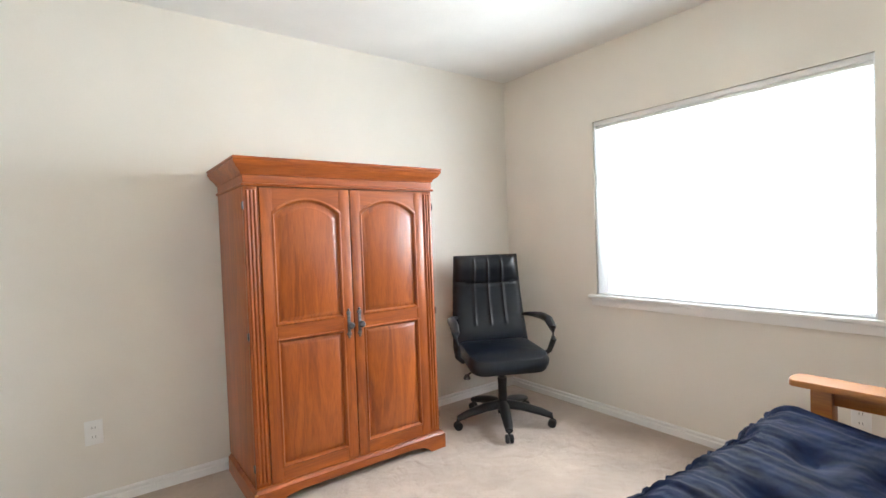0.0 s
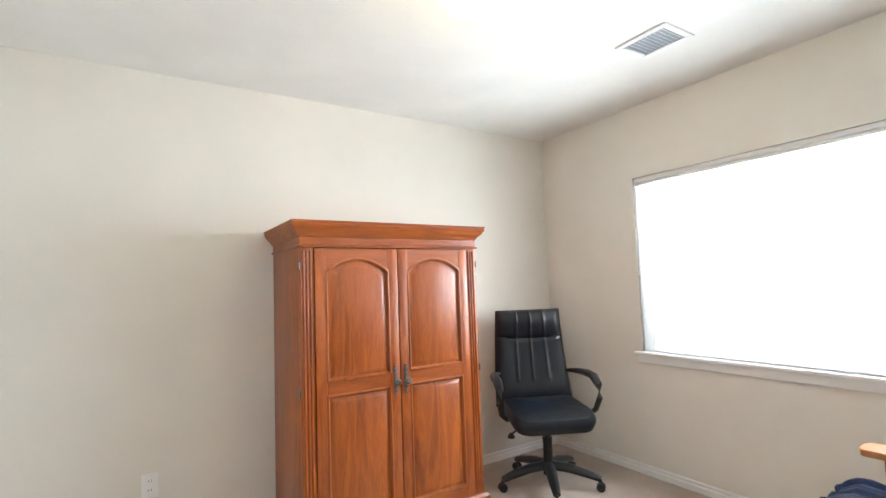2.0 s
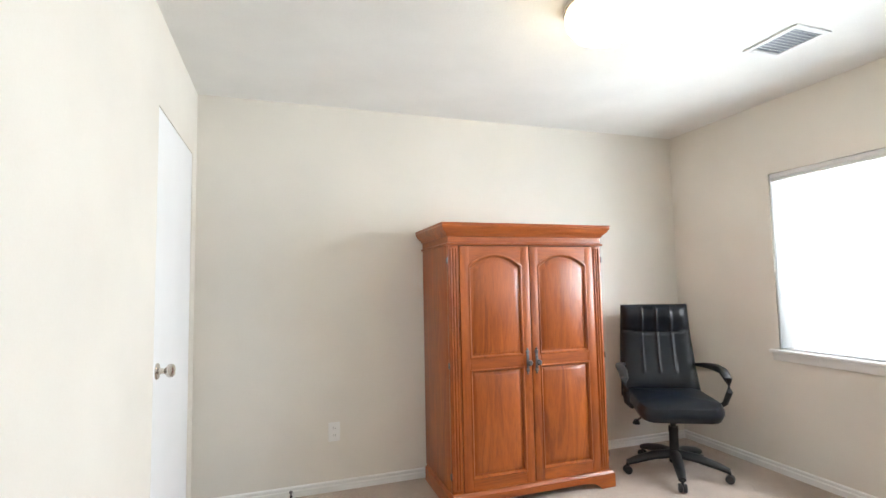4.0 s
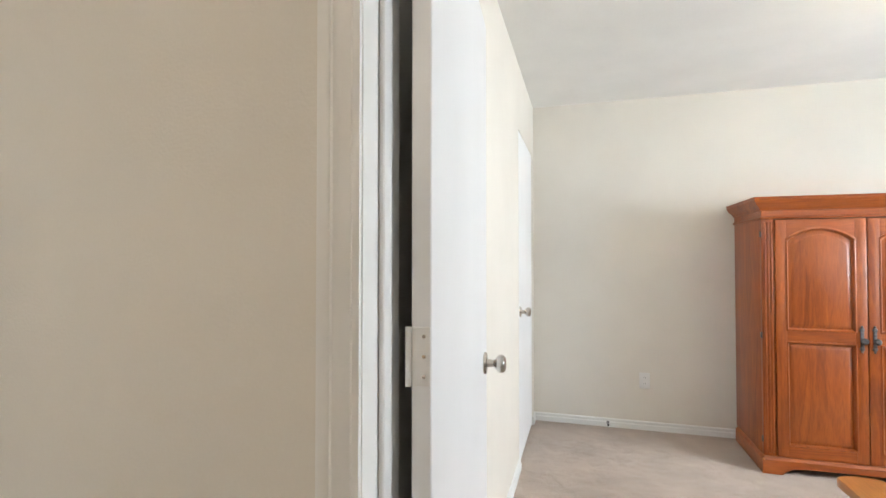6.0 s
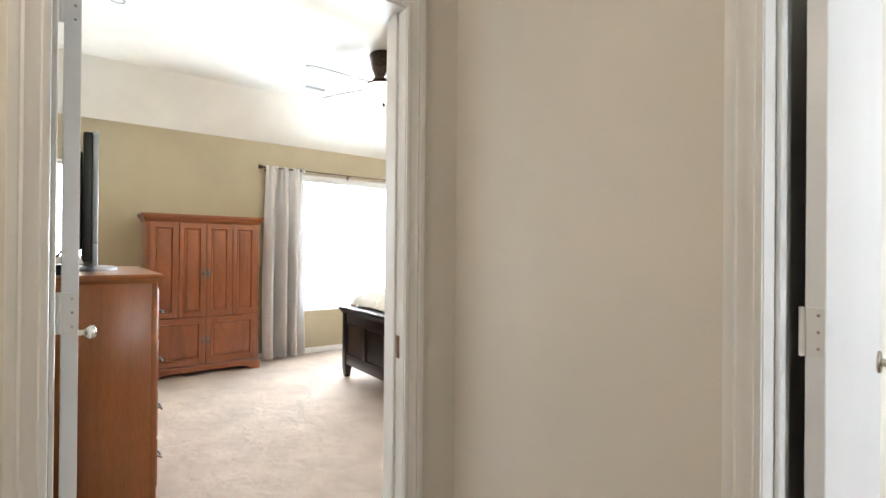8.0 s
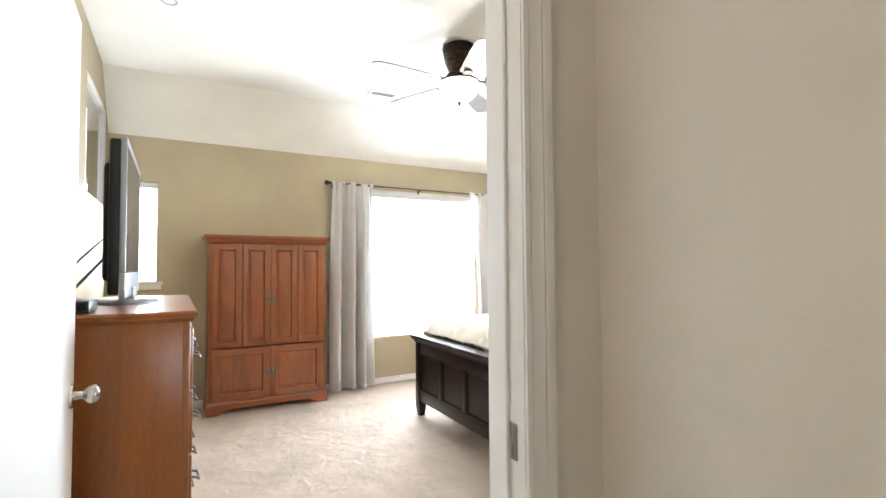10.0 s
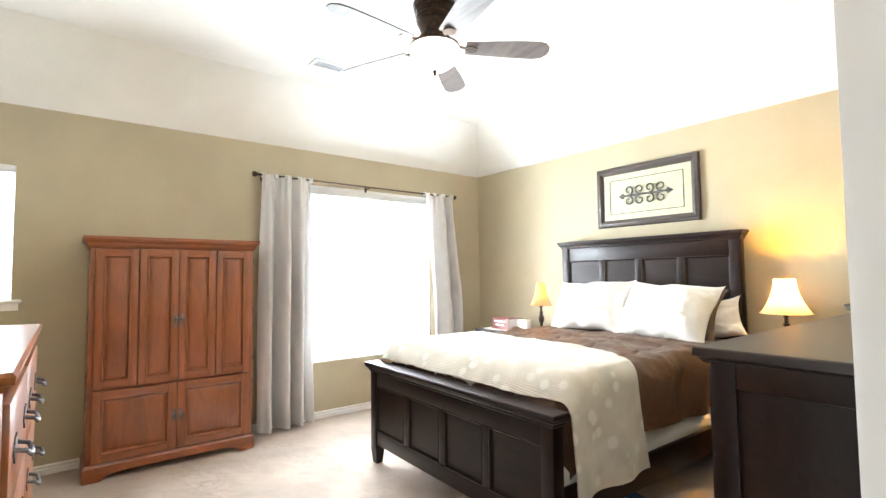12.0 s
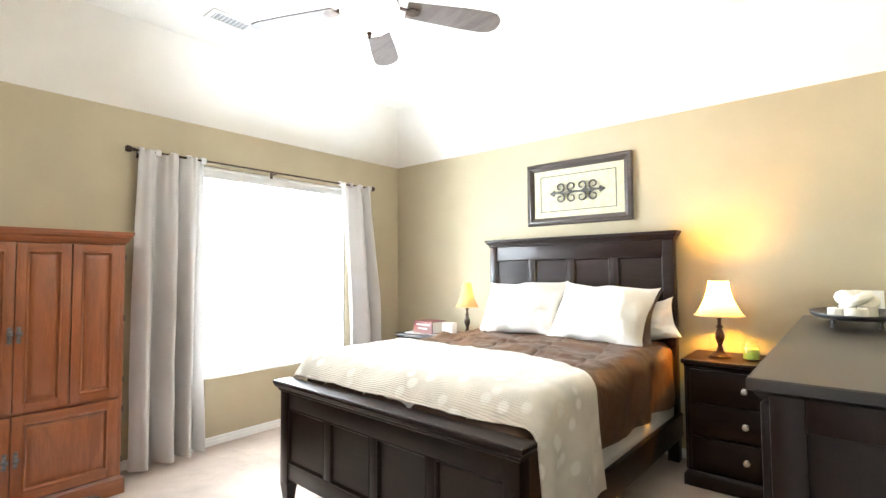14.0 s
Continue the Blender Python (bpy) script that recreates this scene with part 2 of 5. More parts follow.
def trodden(m):
    """Footmarks and nap direction in the carpet: a broad relief under the fine pile."""
    n, l = m.node_tree.nodes, m.node_tree.links
    w, co, b = n.new("ShaderNodeTexNoise"), n.new("ShaderNodeTexCoord"), n.new("ShaderNodeBump")
    w.inputs["Scale"].default_value, w.inputs["Detail"].default_value, w.inputs["Distortion"].default_value = 11, 5, 0.6
    b.inputs["Strength"].default_value, b.inputs["Distance"].default_value = 0.55, 0.03
    l.new(co.outputs["Object"], w.inputs[0]), l.new(w.outputs[0], b.inputs["Height"])
    l.new(b.outputs[0], n["Principled BSDF"].inputs["Normal"].links[0].from_node.inputs["Normal"])


trodden(CARPET)

# ---- builders ----


def mesh_of(bm, mat, smooth=True):
    me = bpy.data.meshes.new("mesh")
    bmesh.ops.recalc_face_normals(bm, faces=bm.faces)
    if smooth:
        for f in bm.faces:
            f.smooth = True
        for e in bm.edges:
            if len(e.link_faces) == 2 and e.calc_face_angle(0) > 0.6:
                e.smooth = False
    bm.to_mesh(me)
    bm.free()
    me.materials.append(mat)
    return me


def part(name, bm, mat, parent=None, label="", m=None):
    """One mesh object out of bm, under a thing or a part; m: its own pose."""
    ob = new(name, mesh_of(bm, mat))
    ob.parent = parent
    if m is not None:
        ob.matrix_basis = m
    return tagged(ob, label) if label else ob


def thing(name, label, category, m=None, group=""):
    ob = new(name)
    ob.empty_display_size = 0.1
    if m is not None:
        ob.matrix_basis = m
    return tagged(ob, label, category, group)


def structure(name, bm, mat, label="", category=""):
    return tagged(part(name, bm, mat), label, category, kind="structure")


def box(x0, x1, y0, y1, z0, z1, bev=0.003, seg=2, into=None):
    bm = bmesh.new()
    bmesh.ops.create_cube(bm, size=1, matrix=Matrix.Translation(((x0 + x1) / 2, (y0 + y1) / 2, (z0 + z1) / 2)) @ Matrix.Diagonal((x1 - x0, y1 - y0, z1 - z0, 1)))
    if bev:
        bmesh.ops.bevel(bm, geom=bm.edges[:], offset=bev, segments=seg, profile=0.5, affect="EDGES")
    return merged(into, bm) if into is not None else bm


def merged(a, *others):
    for b in others:
        me = bpy.data.meshes.new("t")
        b.to_mesh(me)
        b.free()
        a.from_mesh(me)
        bpy.data.meshes.remove(me)
    return a


def moved(bm, m):
    bmesh.ops.transform(bm, matrix=m, verts=bm.verts[:])
    return bm


def loft(rings, closed=True, caps=True):
    """Skin over rings of points with equal counts."""
    bm = bmesh.new()
    rows = [[bm.verts.new(p) for p in r] for r in rings]
    n = len(rows[0])
    for a, b in zip(rows, rows[1:]):
        for i in range(n if closed else n - 1):
            j = (i + 1) % n
            bm.faces.new((a[i], a[j], b[j], b[i]))
    if caps and closed:
        bm.faces.new(rows[0][::-1]), bm.faces.new(rows[-1])
    return bm


def lathe(profile, n=24):
    rings = [[(max(r, 1e-4) * math.cos(2 * math.pi * i / n), max(r, 1e-4) * math.sin(2 * math.pi * i / n), z) for i in range(n)] for r, z in profile]
    return loft(rings)


def tube(points, r, n=8, flat=1.0):
    pts = [Vector(p) for p in points]
    rad = r if isinstance(r, (list, tuple)) else [r] * len(pts)
    rings, up = [], Vector((0, 0, 1))
    for i, p in enumerate(pts):
        d = (pts[min(i + 1, len(pts) - 1)] - pts[max(i - 1, 0)]).normalized()
        s = d.cross(up)
        s = s.normalized() if s.length > 1e-3 else Vector((1, 0, 0))
        u = s.cross(d)
        rings.append([p + (s * math.cos(a) + u * math.sin(a) * flat) * rad[i] for a in (2 * math.pi * k / n for k in range(n))])
    return loft(rings)


def moulding(x0, x1, y0, y1, steps, back=False):
    """Rectangular ring stack; each step (out, z) widens all sides but the back one (y1)."""
    rings = [[(x0 - o, y0 - o, z), (x1 + o, y0 - o, z), (x1 + o, y1, z), (x0 - o, y1, z)] for o, z in steps]
    return loft(rings)


def prism(outline, y0, y1):
    """An outline in x, z pushed from y0 to y1."""
    return loft([[(x, y0, z) for x, z in outline], [(x, y1, z) for x, z in outline]])


def panel_outline(x0, x1, z0, z1, rise, n=12):
    pts = [(x0, z0), (x1, z0), (x1, z1)]
    if rise:
        pts += [(x1 + (x0 - x1) * i / n, z1 + rise * math.sin(math.pi * i / n) ** 0.8) for i in range(1, n)]
    return pts + [(x0, z1)]


def raised_panel(x0, x1, z0, z1, y, rise=0.0, proud=0.006, edge=0.035, flat=False):
    """A panel facing -y: a proud bead round the rim, then a flat sunk field or a sloped, raised one."""
    rings = []
    steps = [(-0.004, 0.012), (-0.004, -0.007), (0.000, -0.010), (0.004, -0.010), (0.009, -0.004), (0.012, 0.005), (0.016, 0.006)]
    steps += [(0.020, 0.006)] if flat else [(edge, 0.001 - proud), (edge + 0.003, -proud)]
    for inset, dy in steps:
        k = max(0.0, 1 - inset / 0.35)
        rings.append([(px, y + dy, pz) for px, pz in panel_outline(x0 + inset, x1 - inset, z0 + inset, z1 - inset, rise * k)])
    return loft(rings)


def sheet(f, nu, nv, thick=0.0):
    """A cloth surface f(u, v) with u, v in 0..1; with a second skin below it if thick."""
    bm = bmesh.new()
    g = [[bm.verts.new(f(i / nu, j / nv)) for j in range(nv + 1)] for i in range(nu + 1)]
    faces = [bm.faces.new((g[i][j], g[i + 1][j], g[i + 1][j + 1], g[i][j + 1])) for i in range(nu) for j in range(nv)]
    if thick:
        bmesh.ops.recalc_face_normals(bm, faces=bm.faces[:])
        bmesh.ops.solidify(bm, geom=bm.faces[:], thickness=thick)
    return bm


def wall(axis, a, b, s0, s1, z0, z1, holes=()):
    """A wall from a to b across, s0 to s1 along, with openings (s0, s1, z0, z1). axis: the one it stands across."""
    bm = bmesh.new()
    cuts = sorted({s0, s1, *[h[0] for h in holes], *[h[1] for h in holes]})
    for c, d in zip(cuts, cuts[1:]):
        spans, z = [], z0
        for h in sorted((h for h in holes if h[0] <= c and h[1] >= d), key=lambda h: h[2]):
            if h[2] > z:
                spans.append((z, h[2]))
            z = h[3]
        if z < z1:
            spans.append((z, z1))
        for e, g in spans:
            box(*((a, b, c, d) if axis == "x" else (c, d, a, b)), e, g, 0, into=bm)
    bmesh.ops.remove_doubles(bm, verts=bm.verts[:], dist=1e-5)
    return bm

# ---- setting ----
ST = (0.91, 4.475, 0.14, 3.155)       # study: x0, x1, y0, y1
BR = (-4.25, -0.12, -1.345, 3.18)    # bedroom
H1, H2, H3 = 2.44, 2.465, 2.91      # flat ceiling, bedroom wall top, bedroom ceiling
D1 = (0.961, 1.785, 2.05)           # study doorway along x
D2 = (-1.126, -0.215, 2.05)         # bedroom doorway along y
W1 = (0.892, 2.325, 0.797, 1.953)       # study window y0, y1, z0, z1
W2 = (1.07, 2.45, 0.505, 2.155)       # bedroom window
W3 = (-1.265, -0.965, 1.165, 2.06)     # bedroom side window

structure("ground", box(-40, 40, -40, 40, -0.5, -0.3, 0), material("dry_lawn", (0.16, 0.17, 0.08), 1.0, spots=0.15, scale=0.8, grain=0.4, grain_scale=30, bump=0.5), "dry lawn around the house", "ground")
structure("floor", box(-4.5, 4.7, -2.6, 3.4, -0.1, 0, 0), CARPET, "beige cut-pile carpet through all rooms", "carpet")

structure("wall_study_north", wall("y", 3.155, 3.27, 0.79, 4.61, 0, 2.6), CREAM, "cream painted study wall", "wall")
structure("wall_study_east", wall("x", 4.475, 4.61, 0.14, 3.155, 0, 2.6, [(W1[0], W1[1], W1[2], W1[3])]), CREAM, "cream painted study wall with a wide window", "wall")
structure("wall_study_west", wall("x", 0.79, 0.91, 0.14, 3.155, 0, 2.6, [(2.245, 3.025, 0, 2.04)]), CREAM, "cream painted wall with the closet door", "wall")
structure("wall_study_south", wall("y", 0.07, 0.14, 0.75, 4.61, 0, 2.6, [(D1[0], D1[1], 0, D1[2])]), CREAM, "cream painted study wall with the doorway", "wall")
structure("wall_hall_north", wall("y", 0.0, 0.07, -0.06, 4.61, 0, 2.6, [(D1[0], D1[1], 0, D1[2])]), CREAM, "cream painted hall wall", "wall")
structure("wall_hall_west", wall("x", -0.06, 0.0, -2.5, 0.0, 0, 2.6, [(D2[0], D2[1], 0, D2[2])]), CREAM, "cream painted hall wall with the bedroom doorway", "wall")
structure("wall_hall_south", wall("y", -2.6, -2.5, -0.12, 3.2, 0, 2.6), CREAM, "plain cream hall wall", "wall")
structure("wall_hall_east", wall("x", 3.2, 3.3, -2.6, 0.0, 0, 2.6), CREAM, "plain cream hall wall", "wall")
structure("wall_bedroom_east", wall("x", -0.12, -0.06, -1.5, 3.4, 0, 3.0, [(D2[0], D2[1], 0, D2[2])]), OLIVE, "olive tan painted bedroom wall with the doorway", "wall")
structure("wall_bedroom_west", wall("x", -4.39, -4.25, -1.5, 3.4, 0, 2.75, [(W2[0], W2[1], W2[2], W2[3]), (W3[0], W3[1], W3[2], W3[3])]), OLIVE, "olive tan painted bedroom wall with two windows", "wall")
structure("wall_bedroom_north", wall("y", 3.18, 3.32, -4.25, -0.12, 0, 2.75), OLIVE, "olive tan painted wall behind the bed", "wall")
W4 = (3.075, 4.12, 1.80, 2.61)      # high south window: -x from, to, z0, z1
structure("wall_bedroom_south", wall("y", -1.48, -1.345, -4.25, -0.12, 0, 3.0, [(-W4[1], -W4[0], W4[2], W4[3])]), OLIVE, "olive tan painted bedroom wall", "wall")
structure("ceiling_study", box(0.75, 4.61, 0.0, 3.27, H1, 2.6, 0), CEIL, "flat white ceiling", "ceiling")
structure("ceiling_hall", box(0.0, 3.3, -2.6, 0.0, H1, 2.6, 0), CEIL, "flat white ceiling", "ceiling")


def bedroom_ceiling():
    bm = bmesh.new()
    x0, x1, y0, y1 = BR
    c = H3 - H2
    v = [bm.verts.new(p) for p in ((x0, y0, H2), (x0, y1, H2), (x1, y1, H2), (x0 + c, y0, H3), (x0 + c, y1 - c, H3), (x1, y1 - c, H3), (x1, y0, H3))]
    for q in ((0, 1, 4, 3), (1, 2, 5, 4), (3, 4, 5, 6)):
        bm.faces.new([v[i] for i in q])
    bmesh.ops.recalc_face_normals(bm, faces=bm.faces[:])
    bmesh.ops.solidify(bm, geom=bm.faces[:], thickness=-0.1)
    return bm


structure("ceiling_bedroom", bedroom_ceiling(), CEIL, "white vaulted ceiling with sloped edges", "ceiling")


def skirting(name, runs):
    """Baseboard runs (x0, y0, x1, y1, inward normal) with a stepped top."""
    for x0, y0, x1, y1, nx, ny in runs:
        t = [(0, 0), (0.014, 0), (0.014, 0.034), (0.008, 0.040), (0.010, 0.046), (0.010, 0.056), (0.004, 0.062), (0, 0.063)]
        bm = loft([[(x + nx * d, y + ny * d, z) for d, z in t] for x, y in ((x0, y0), (x1, y1))])
        structure(name, bm, TRIM, "white painted baseboard", "baseboard")


x0, x1, y0, y1 = ST
skirting("baseboard_study", [(x0, y1, x1, y1, 0, -1), (x1, y0, x1, y1, -1, 0), (x0, 3.025, x0, y1, 1, 0), (x0, y0, x0, 2.245, 1, 0), (1.85, y0, x1, y0, 0, 1)])
skirting("baseboard_hall", [(0, -0.12, 0, 0, 1, 0), (0, 0, 0.87, 0, 0, -1), (0, -2.5, 0, -1.17, 1, 0), (1.85, 0, 3.2, 0, 0, -1), (0, -2.5, 3.2, -2.5, 0, 1), (3.2, -2.5, 3.2, 0, -1, 0)])
x0, x1, y0, y1 = BR
skirting("baseboard_bedroom", [(x0, y0, x0, y1, 1, 0), (x0, y1, x1, y1, 0, -1), (x0, y0, x1, y0, 0, 1), (x1, -0.13, x1, y1, -1, 0), (x1, y0, x1, -1.17, -1, 0)])


def casing(name, axis, face, out, s0, s1, top, thin=1.0):
    """Colonial casing round a doorway: two legs and a head, on one face of the wall."""
    prof = [(0.0, 0.0), (0.0, 0.010), (0.010, 0.013), (0.014, 0.010), (0.030, 0.013), (0.040, 0.018), (0.046, 0.015), (0.052, 0.019), (0.066, 0.019), (0.068, 0.0)]

    def at(s, d, z):
        return (face + out * d, s, z) if axis == "x" else (s, face + out * d, z)
    bm = bmesh.new()
    rings = []
    for s, sign, z in ((s0, -1, 0), (s0, -1, top), (s1, 1, top), (s1, 1, 0)):
        lift = 1 if z else 0
        rings.append([at(s + sign * (w - 0.002), d * thin, z + lift * w) for w, d in prof])
    merged(bm, loft(rings))
    structure(name, bm, TRIM, "white painted moulded door casing", "door casing")


def jamb(name, axis, a, b, s0, s1, top, stop):
    """Door lining with a stop strip."""
    bm = bmesh.new()
    for c, d in ((s0 - 0.001, s0 + 0.004), (s1 - 0.004, s1 + 0.001)):
        box(*((a, b, c, d) if axis == "x" else (c, d, a, b)), 0, top, 0, into=bm)
    box(*((a, b, s0, s1) if axis == "x" else (s0, s1, a, b)), top - 0.004, top + 0.001, 0, into=bm)
    for c, d in ((s0 + 0.004, s0 + 0.014), (s1 - 0.014, s1 - 0.004)):
        box(*((stop, stop + 0.035, c, d) if axis == "x" else (c, d, stop, stop + 0.035)), 0, top - 0.004, 0.002, 1, into=bm)
    structure(name, bm, TRIM, "white painted door lining", "door jamb")


casing("trim_study_door_hall", "y", 0.0, -1, D1[0], D1[1], D1[2])
casing("trim_study_door_room", "y", 0.14, 1, D1[0], D1[1], D1[2])
jamb("trim_study_jamb", "y", -0.002, 0.142, D1[0], D1[1], D1[2], 0.055)
casing("trim_bedroom_door_hall", "x", 0.0, 1, D2[0], D2[1], D2[2])
casing("trim_bedroom_door_room", "x", -0.12, -1, D2[0], D2[1], D2[2], 0.5)
jamb("trim_bedroom_jamb", "x", -0.122, 0.002, D2[0], D2[1], D2[2], -0.08)


def door_knob(parent, m, lab="satin nickel door knob"):
    k = part("door_knob", moved(lathe([(0, 0), (0.033, 0), (0.034, 0.003), (0.031, 0.008), (0.013, 0.010), (0.011, 0.030), (0.017, 0.036), (0.026, 0.044), (0.0285, 0.053), (0.026, 0.062), (0.018, 0.068), (0.006, 0.069), (0, 0.067)], 28), m), NICKEL, parent, lab)
    return k


def hinge(parent, m):
    """Leaf with three screws and a knuckle, lying in x, z, facing -y."""
    h = part("hinge", moved(merged(box(0, 0.034, -0.0015, 0.001, -0.05, 0.05, 0.001, 1), moved(lathe([(0, -0.05), (0.006, -0.05), (0.006, 0.05), (0, 0.05)], 10), Matrix.Translation((-0.004, -0.004, 0)))), m), TRIM, parent, "white painted butt hinge")
    for z in (-0.034, 0.0, 0.034):
        part("screw", moved(moved(lathe([(0, 0), (0.0035, 0), (0.003, 0.0012), (0, 0.0014)], 8), pose(0.022, -0.0015, z, 90)), m), NICKEL, h)


def door_leaf(name, label, m, width, hinges=True, height=2.02, knob=True):
    """Flush slab hinged at the origin, running along +x with its hinge edge at x = 0; y from -0.035 to 0; knob on the -y face."""
    d = tagged(new(name), label, "door", kind="structure")
    d.matrix_basis = m
    part("door_panel", box(0, width, -0.035, 0, 0.012, height, 0.002, 1), DOOR, d)
    if knob:
        door_knob(d, pose(width - 0.062, -0.035, 0.928, 90))
        part("latch_plate", box(width - 0.0005, width + 0.0015, -0.030, -0.005, 0.898, 0.958, 0.0005, 1), NICKEL, d, "satin nickel latch plate")
    if hinges:
        for z in (0.22, 1.09, 1.84):
            hinge(d, pose(0, 0, z) @ Matrix.Rotation(radians(-90), 4, "Z") @ Matrix.Translation((0.0, 0, 0)))
    return d


door_leaf("door_1", "white flush door standing open against the wall", Matrix.Translation((0.999, 0.118, 0)) @ Matrix.Rotation(radians(94.2), 4, "Z"), 0.775)
door_leaf("door_2", "white flush bedroom door standing wide open", Matrix.Translation((-0.15, -1.104, 0)) @ Matrix.Rotation(radians(0.8), 4, "Z") @ Matrix.Diagonal((-1, -1, 1, 1)) , 0.84)
door_leaf("door_3", "white flush closet door, shut", Matrix.Translation((0.8725, 3.0235, 0)) @ Matrix.Rotation(radians(-90), 4, "Z") @ Matrix.Diagonal((1, -1, 1, 1)), 0.777, False, 2.038)
st = tagged(new("strike_plate"), "satin nickel strike plate on the door lining", "strike plate", kind="structure")
part("plate", box(-0.05, -0.02, D2[1] - 0.0065, D2[1] - 0.004, 0.89, 0.965, 0.001, 1), NICKEL, st)


def window(name, label, face, out, s0, s1, z0, z1, split, apron=True, d0=0.075, t=0.02, deep=0.06):
    """A window in an x wall. face: inner wall face; out: the way outside. Vinyl frame, meeting stile or rail, sill, panes."""
    w = tagged(new(name), label, "window", kind="structure")

    def bx(a, b, c, d, e, f, bev=0.004):
        a, b = sorted((face + out * a, face + out * b))
        return box(a, b, c, d, e, f, bev)
    bm = bx(d0, d0 + deep, s0, s0 + t, z0, z1)
    for q in ((s1 - t, s1, z0, z1), (s0 + t, s1 - t, z0, z0 + t), (s0 + t, s1 - t, z1 - t, z1)):
        merged(bm, bx(d0, d0 + deep, *q))
    part("window_frame", bm, VINYL, w, "white vinyl window frame")
    if split == "stile":
        mid = (s0 + s1) / 2
        part("meeting_stile", bx(0.08, 0.125, mid - 0.022, mid + 0.022, z0 + t, z1 - t), TRIM, w)
        spans = [(s0 + t, mid - 0.022, z0 + t, z1 - t), (mid + 0.022, s1 - t, z0 + t, z1 - t)]
    elif split == "rail":
        mid = (z0 + z1) / 2
        part("meeting_rail", bx(0.08, 0.125, s0 + t, s1 - t, mid - 0.02, mid + 0.02), TRIM, w)
        spans = [(s0 + t, s1 - t, z0 + t, mid - 0.02), (s0 + t, s1 - t, mid + 0.02, z1 - t)]
    else:
        spans = [(s0 + t, s1 - t, z0 + t, z1 - t)]
    for a, b, c, d in spans:
        p = part("pane", bx(d0 + 0.025, d0 + 0.029, a, b, c, d, 0), GLASS, w)
        p.visible_shadow = False
    if apron:
        part("window_sill", merged(bx(-0.035, 0.075, s0 - 0.05, s1 + 0.05, z0 - 0.022, z0, 0.006), bx(-0.016, -0.001, s0 - 0.035, s1 + 0.035, z0 - 0.07, z0 - 0.022, 0.004)), TRIM, w, "white painted sill and apron")
    return w


window("window_1", "wide white window full of overexposed daylight", 4.475, 1, *W1, "", True, 0.012, 0.010, 0.120)
window("window_2", "tall white bedroom window full of daylight", -4.25, -1, *W2, "", False, 0.014, 0.014, 0.12)
window("window_3", "narrow white window full of daylight", -4.25, -1, *W3, "", True, 0.04, 0.010)

window("window_4", "high white window full of daylight above the television", -1.345, -1, *W4, "", False, 0.004, 0.008).matrix_basis = Matrix.Rotation(radians(90), 4, "Z")


def blind(name, label, face, out, s0, s1, z, slats):
    """A raised blind: headrail, stacked slats and a bottom rail, under the window head."""
    b = thing(name, label, "window blind")
    a, c = sorted((face + out * 0.012, face + out * 0.055))
    part("headrail", box(a, c, s0 + 0.006, s1 - 0.006, z - 0.030, z - 0.002, 0.004), WHITE_PLASTIC, b)
    for i in range(slats):
        part("slat", box(a + 0.002, c - 0.002, s0 + 0.010, s1 - 0.010, z - 0.034 - 0.004 * i, z - 0.0315 - 0.004 * i, 0), WHITE_PLASTIC, b)
    zb = z - 0.034 - 0.004 * slats
    part("bottom_rail", box(a, c, s0 + 0.008, s1 - 0.008, zb - 0.014, zb + 0.002, 0.004), WHITE_PLASTIC, b)
    return b


blind("window_blind", "white blind drawn fully up in the study window", 4.475, 1, W1[0], W1[1], W1[3], 1)
blind("window_blind", "white blind drawn up in the tall bedroom window", -4.25, -1, W2[0], W2[1], W2[3], 10)
blind("window_blind", "white blind drawn up in the narrow window", -4.25, -1, W3[0], W3[1], W3[3], 1)
for nm, x in (("backdrop_east", 7.5), ("backdrop_west", -7.5)):
    structure(nm, wall("x", x, x + 0.05, -6, 8, -0.3, 6), GLOW_SKY, "plain overexposed daylight outside the windows", "backdrop")

structure("backdrop_south", wall("y", -7.55, -7.5, -12, 6, -0.3, 6), GLOW_SKY, "plain overexposed daylight outside the windows", "backdrop")


def outlet(m):
    o = thing("wall_outlet", "white duplex power outlet on the wall", "outlet", m, "wall outlets")
    part("cover_plate", box(-0.036, 0.036, -0.006, 0, -0.058, 0.058, 0.003), WHITE_PLASTIC, o)
    for z in (-0.022, 0.022):
        s = part("socket", moved(lathe([(0, 0), (0.016, 0), (0.017, 0.002), (0, 0.0025)], 20), pose(0, -0.006, z, 90)), WHITE_PLASTIC, o)
        for x in (-0.006, 0.006):
            part("slot", box(x - 0.001, x + 0.001, -0.0092, -0.0082, z - 0.002, z + 0.007, 0), DARK, s)
    return o


outlet(pose(1.712, 3.155, 0.358))
outlet(pose(4.475, 0.953, 0.345, 0, 0, -90))


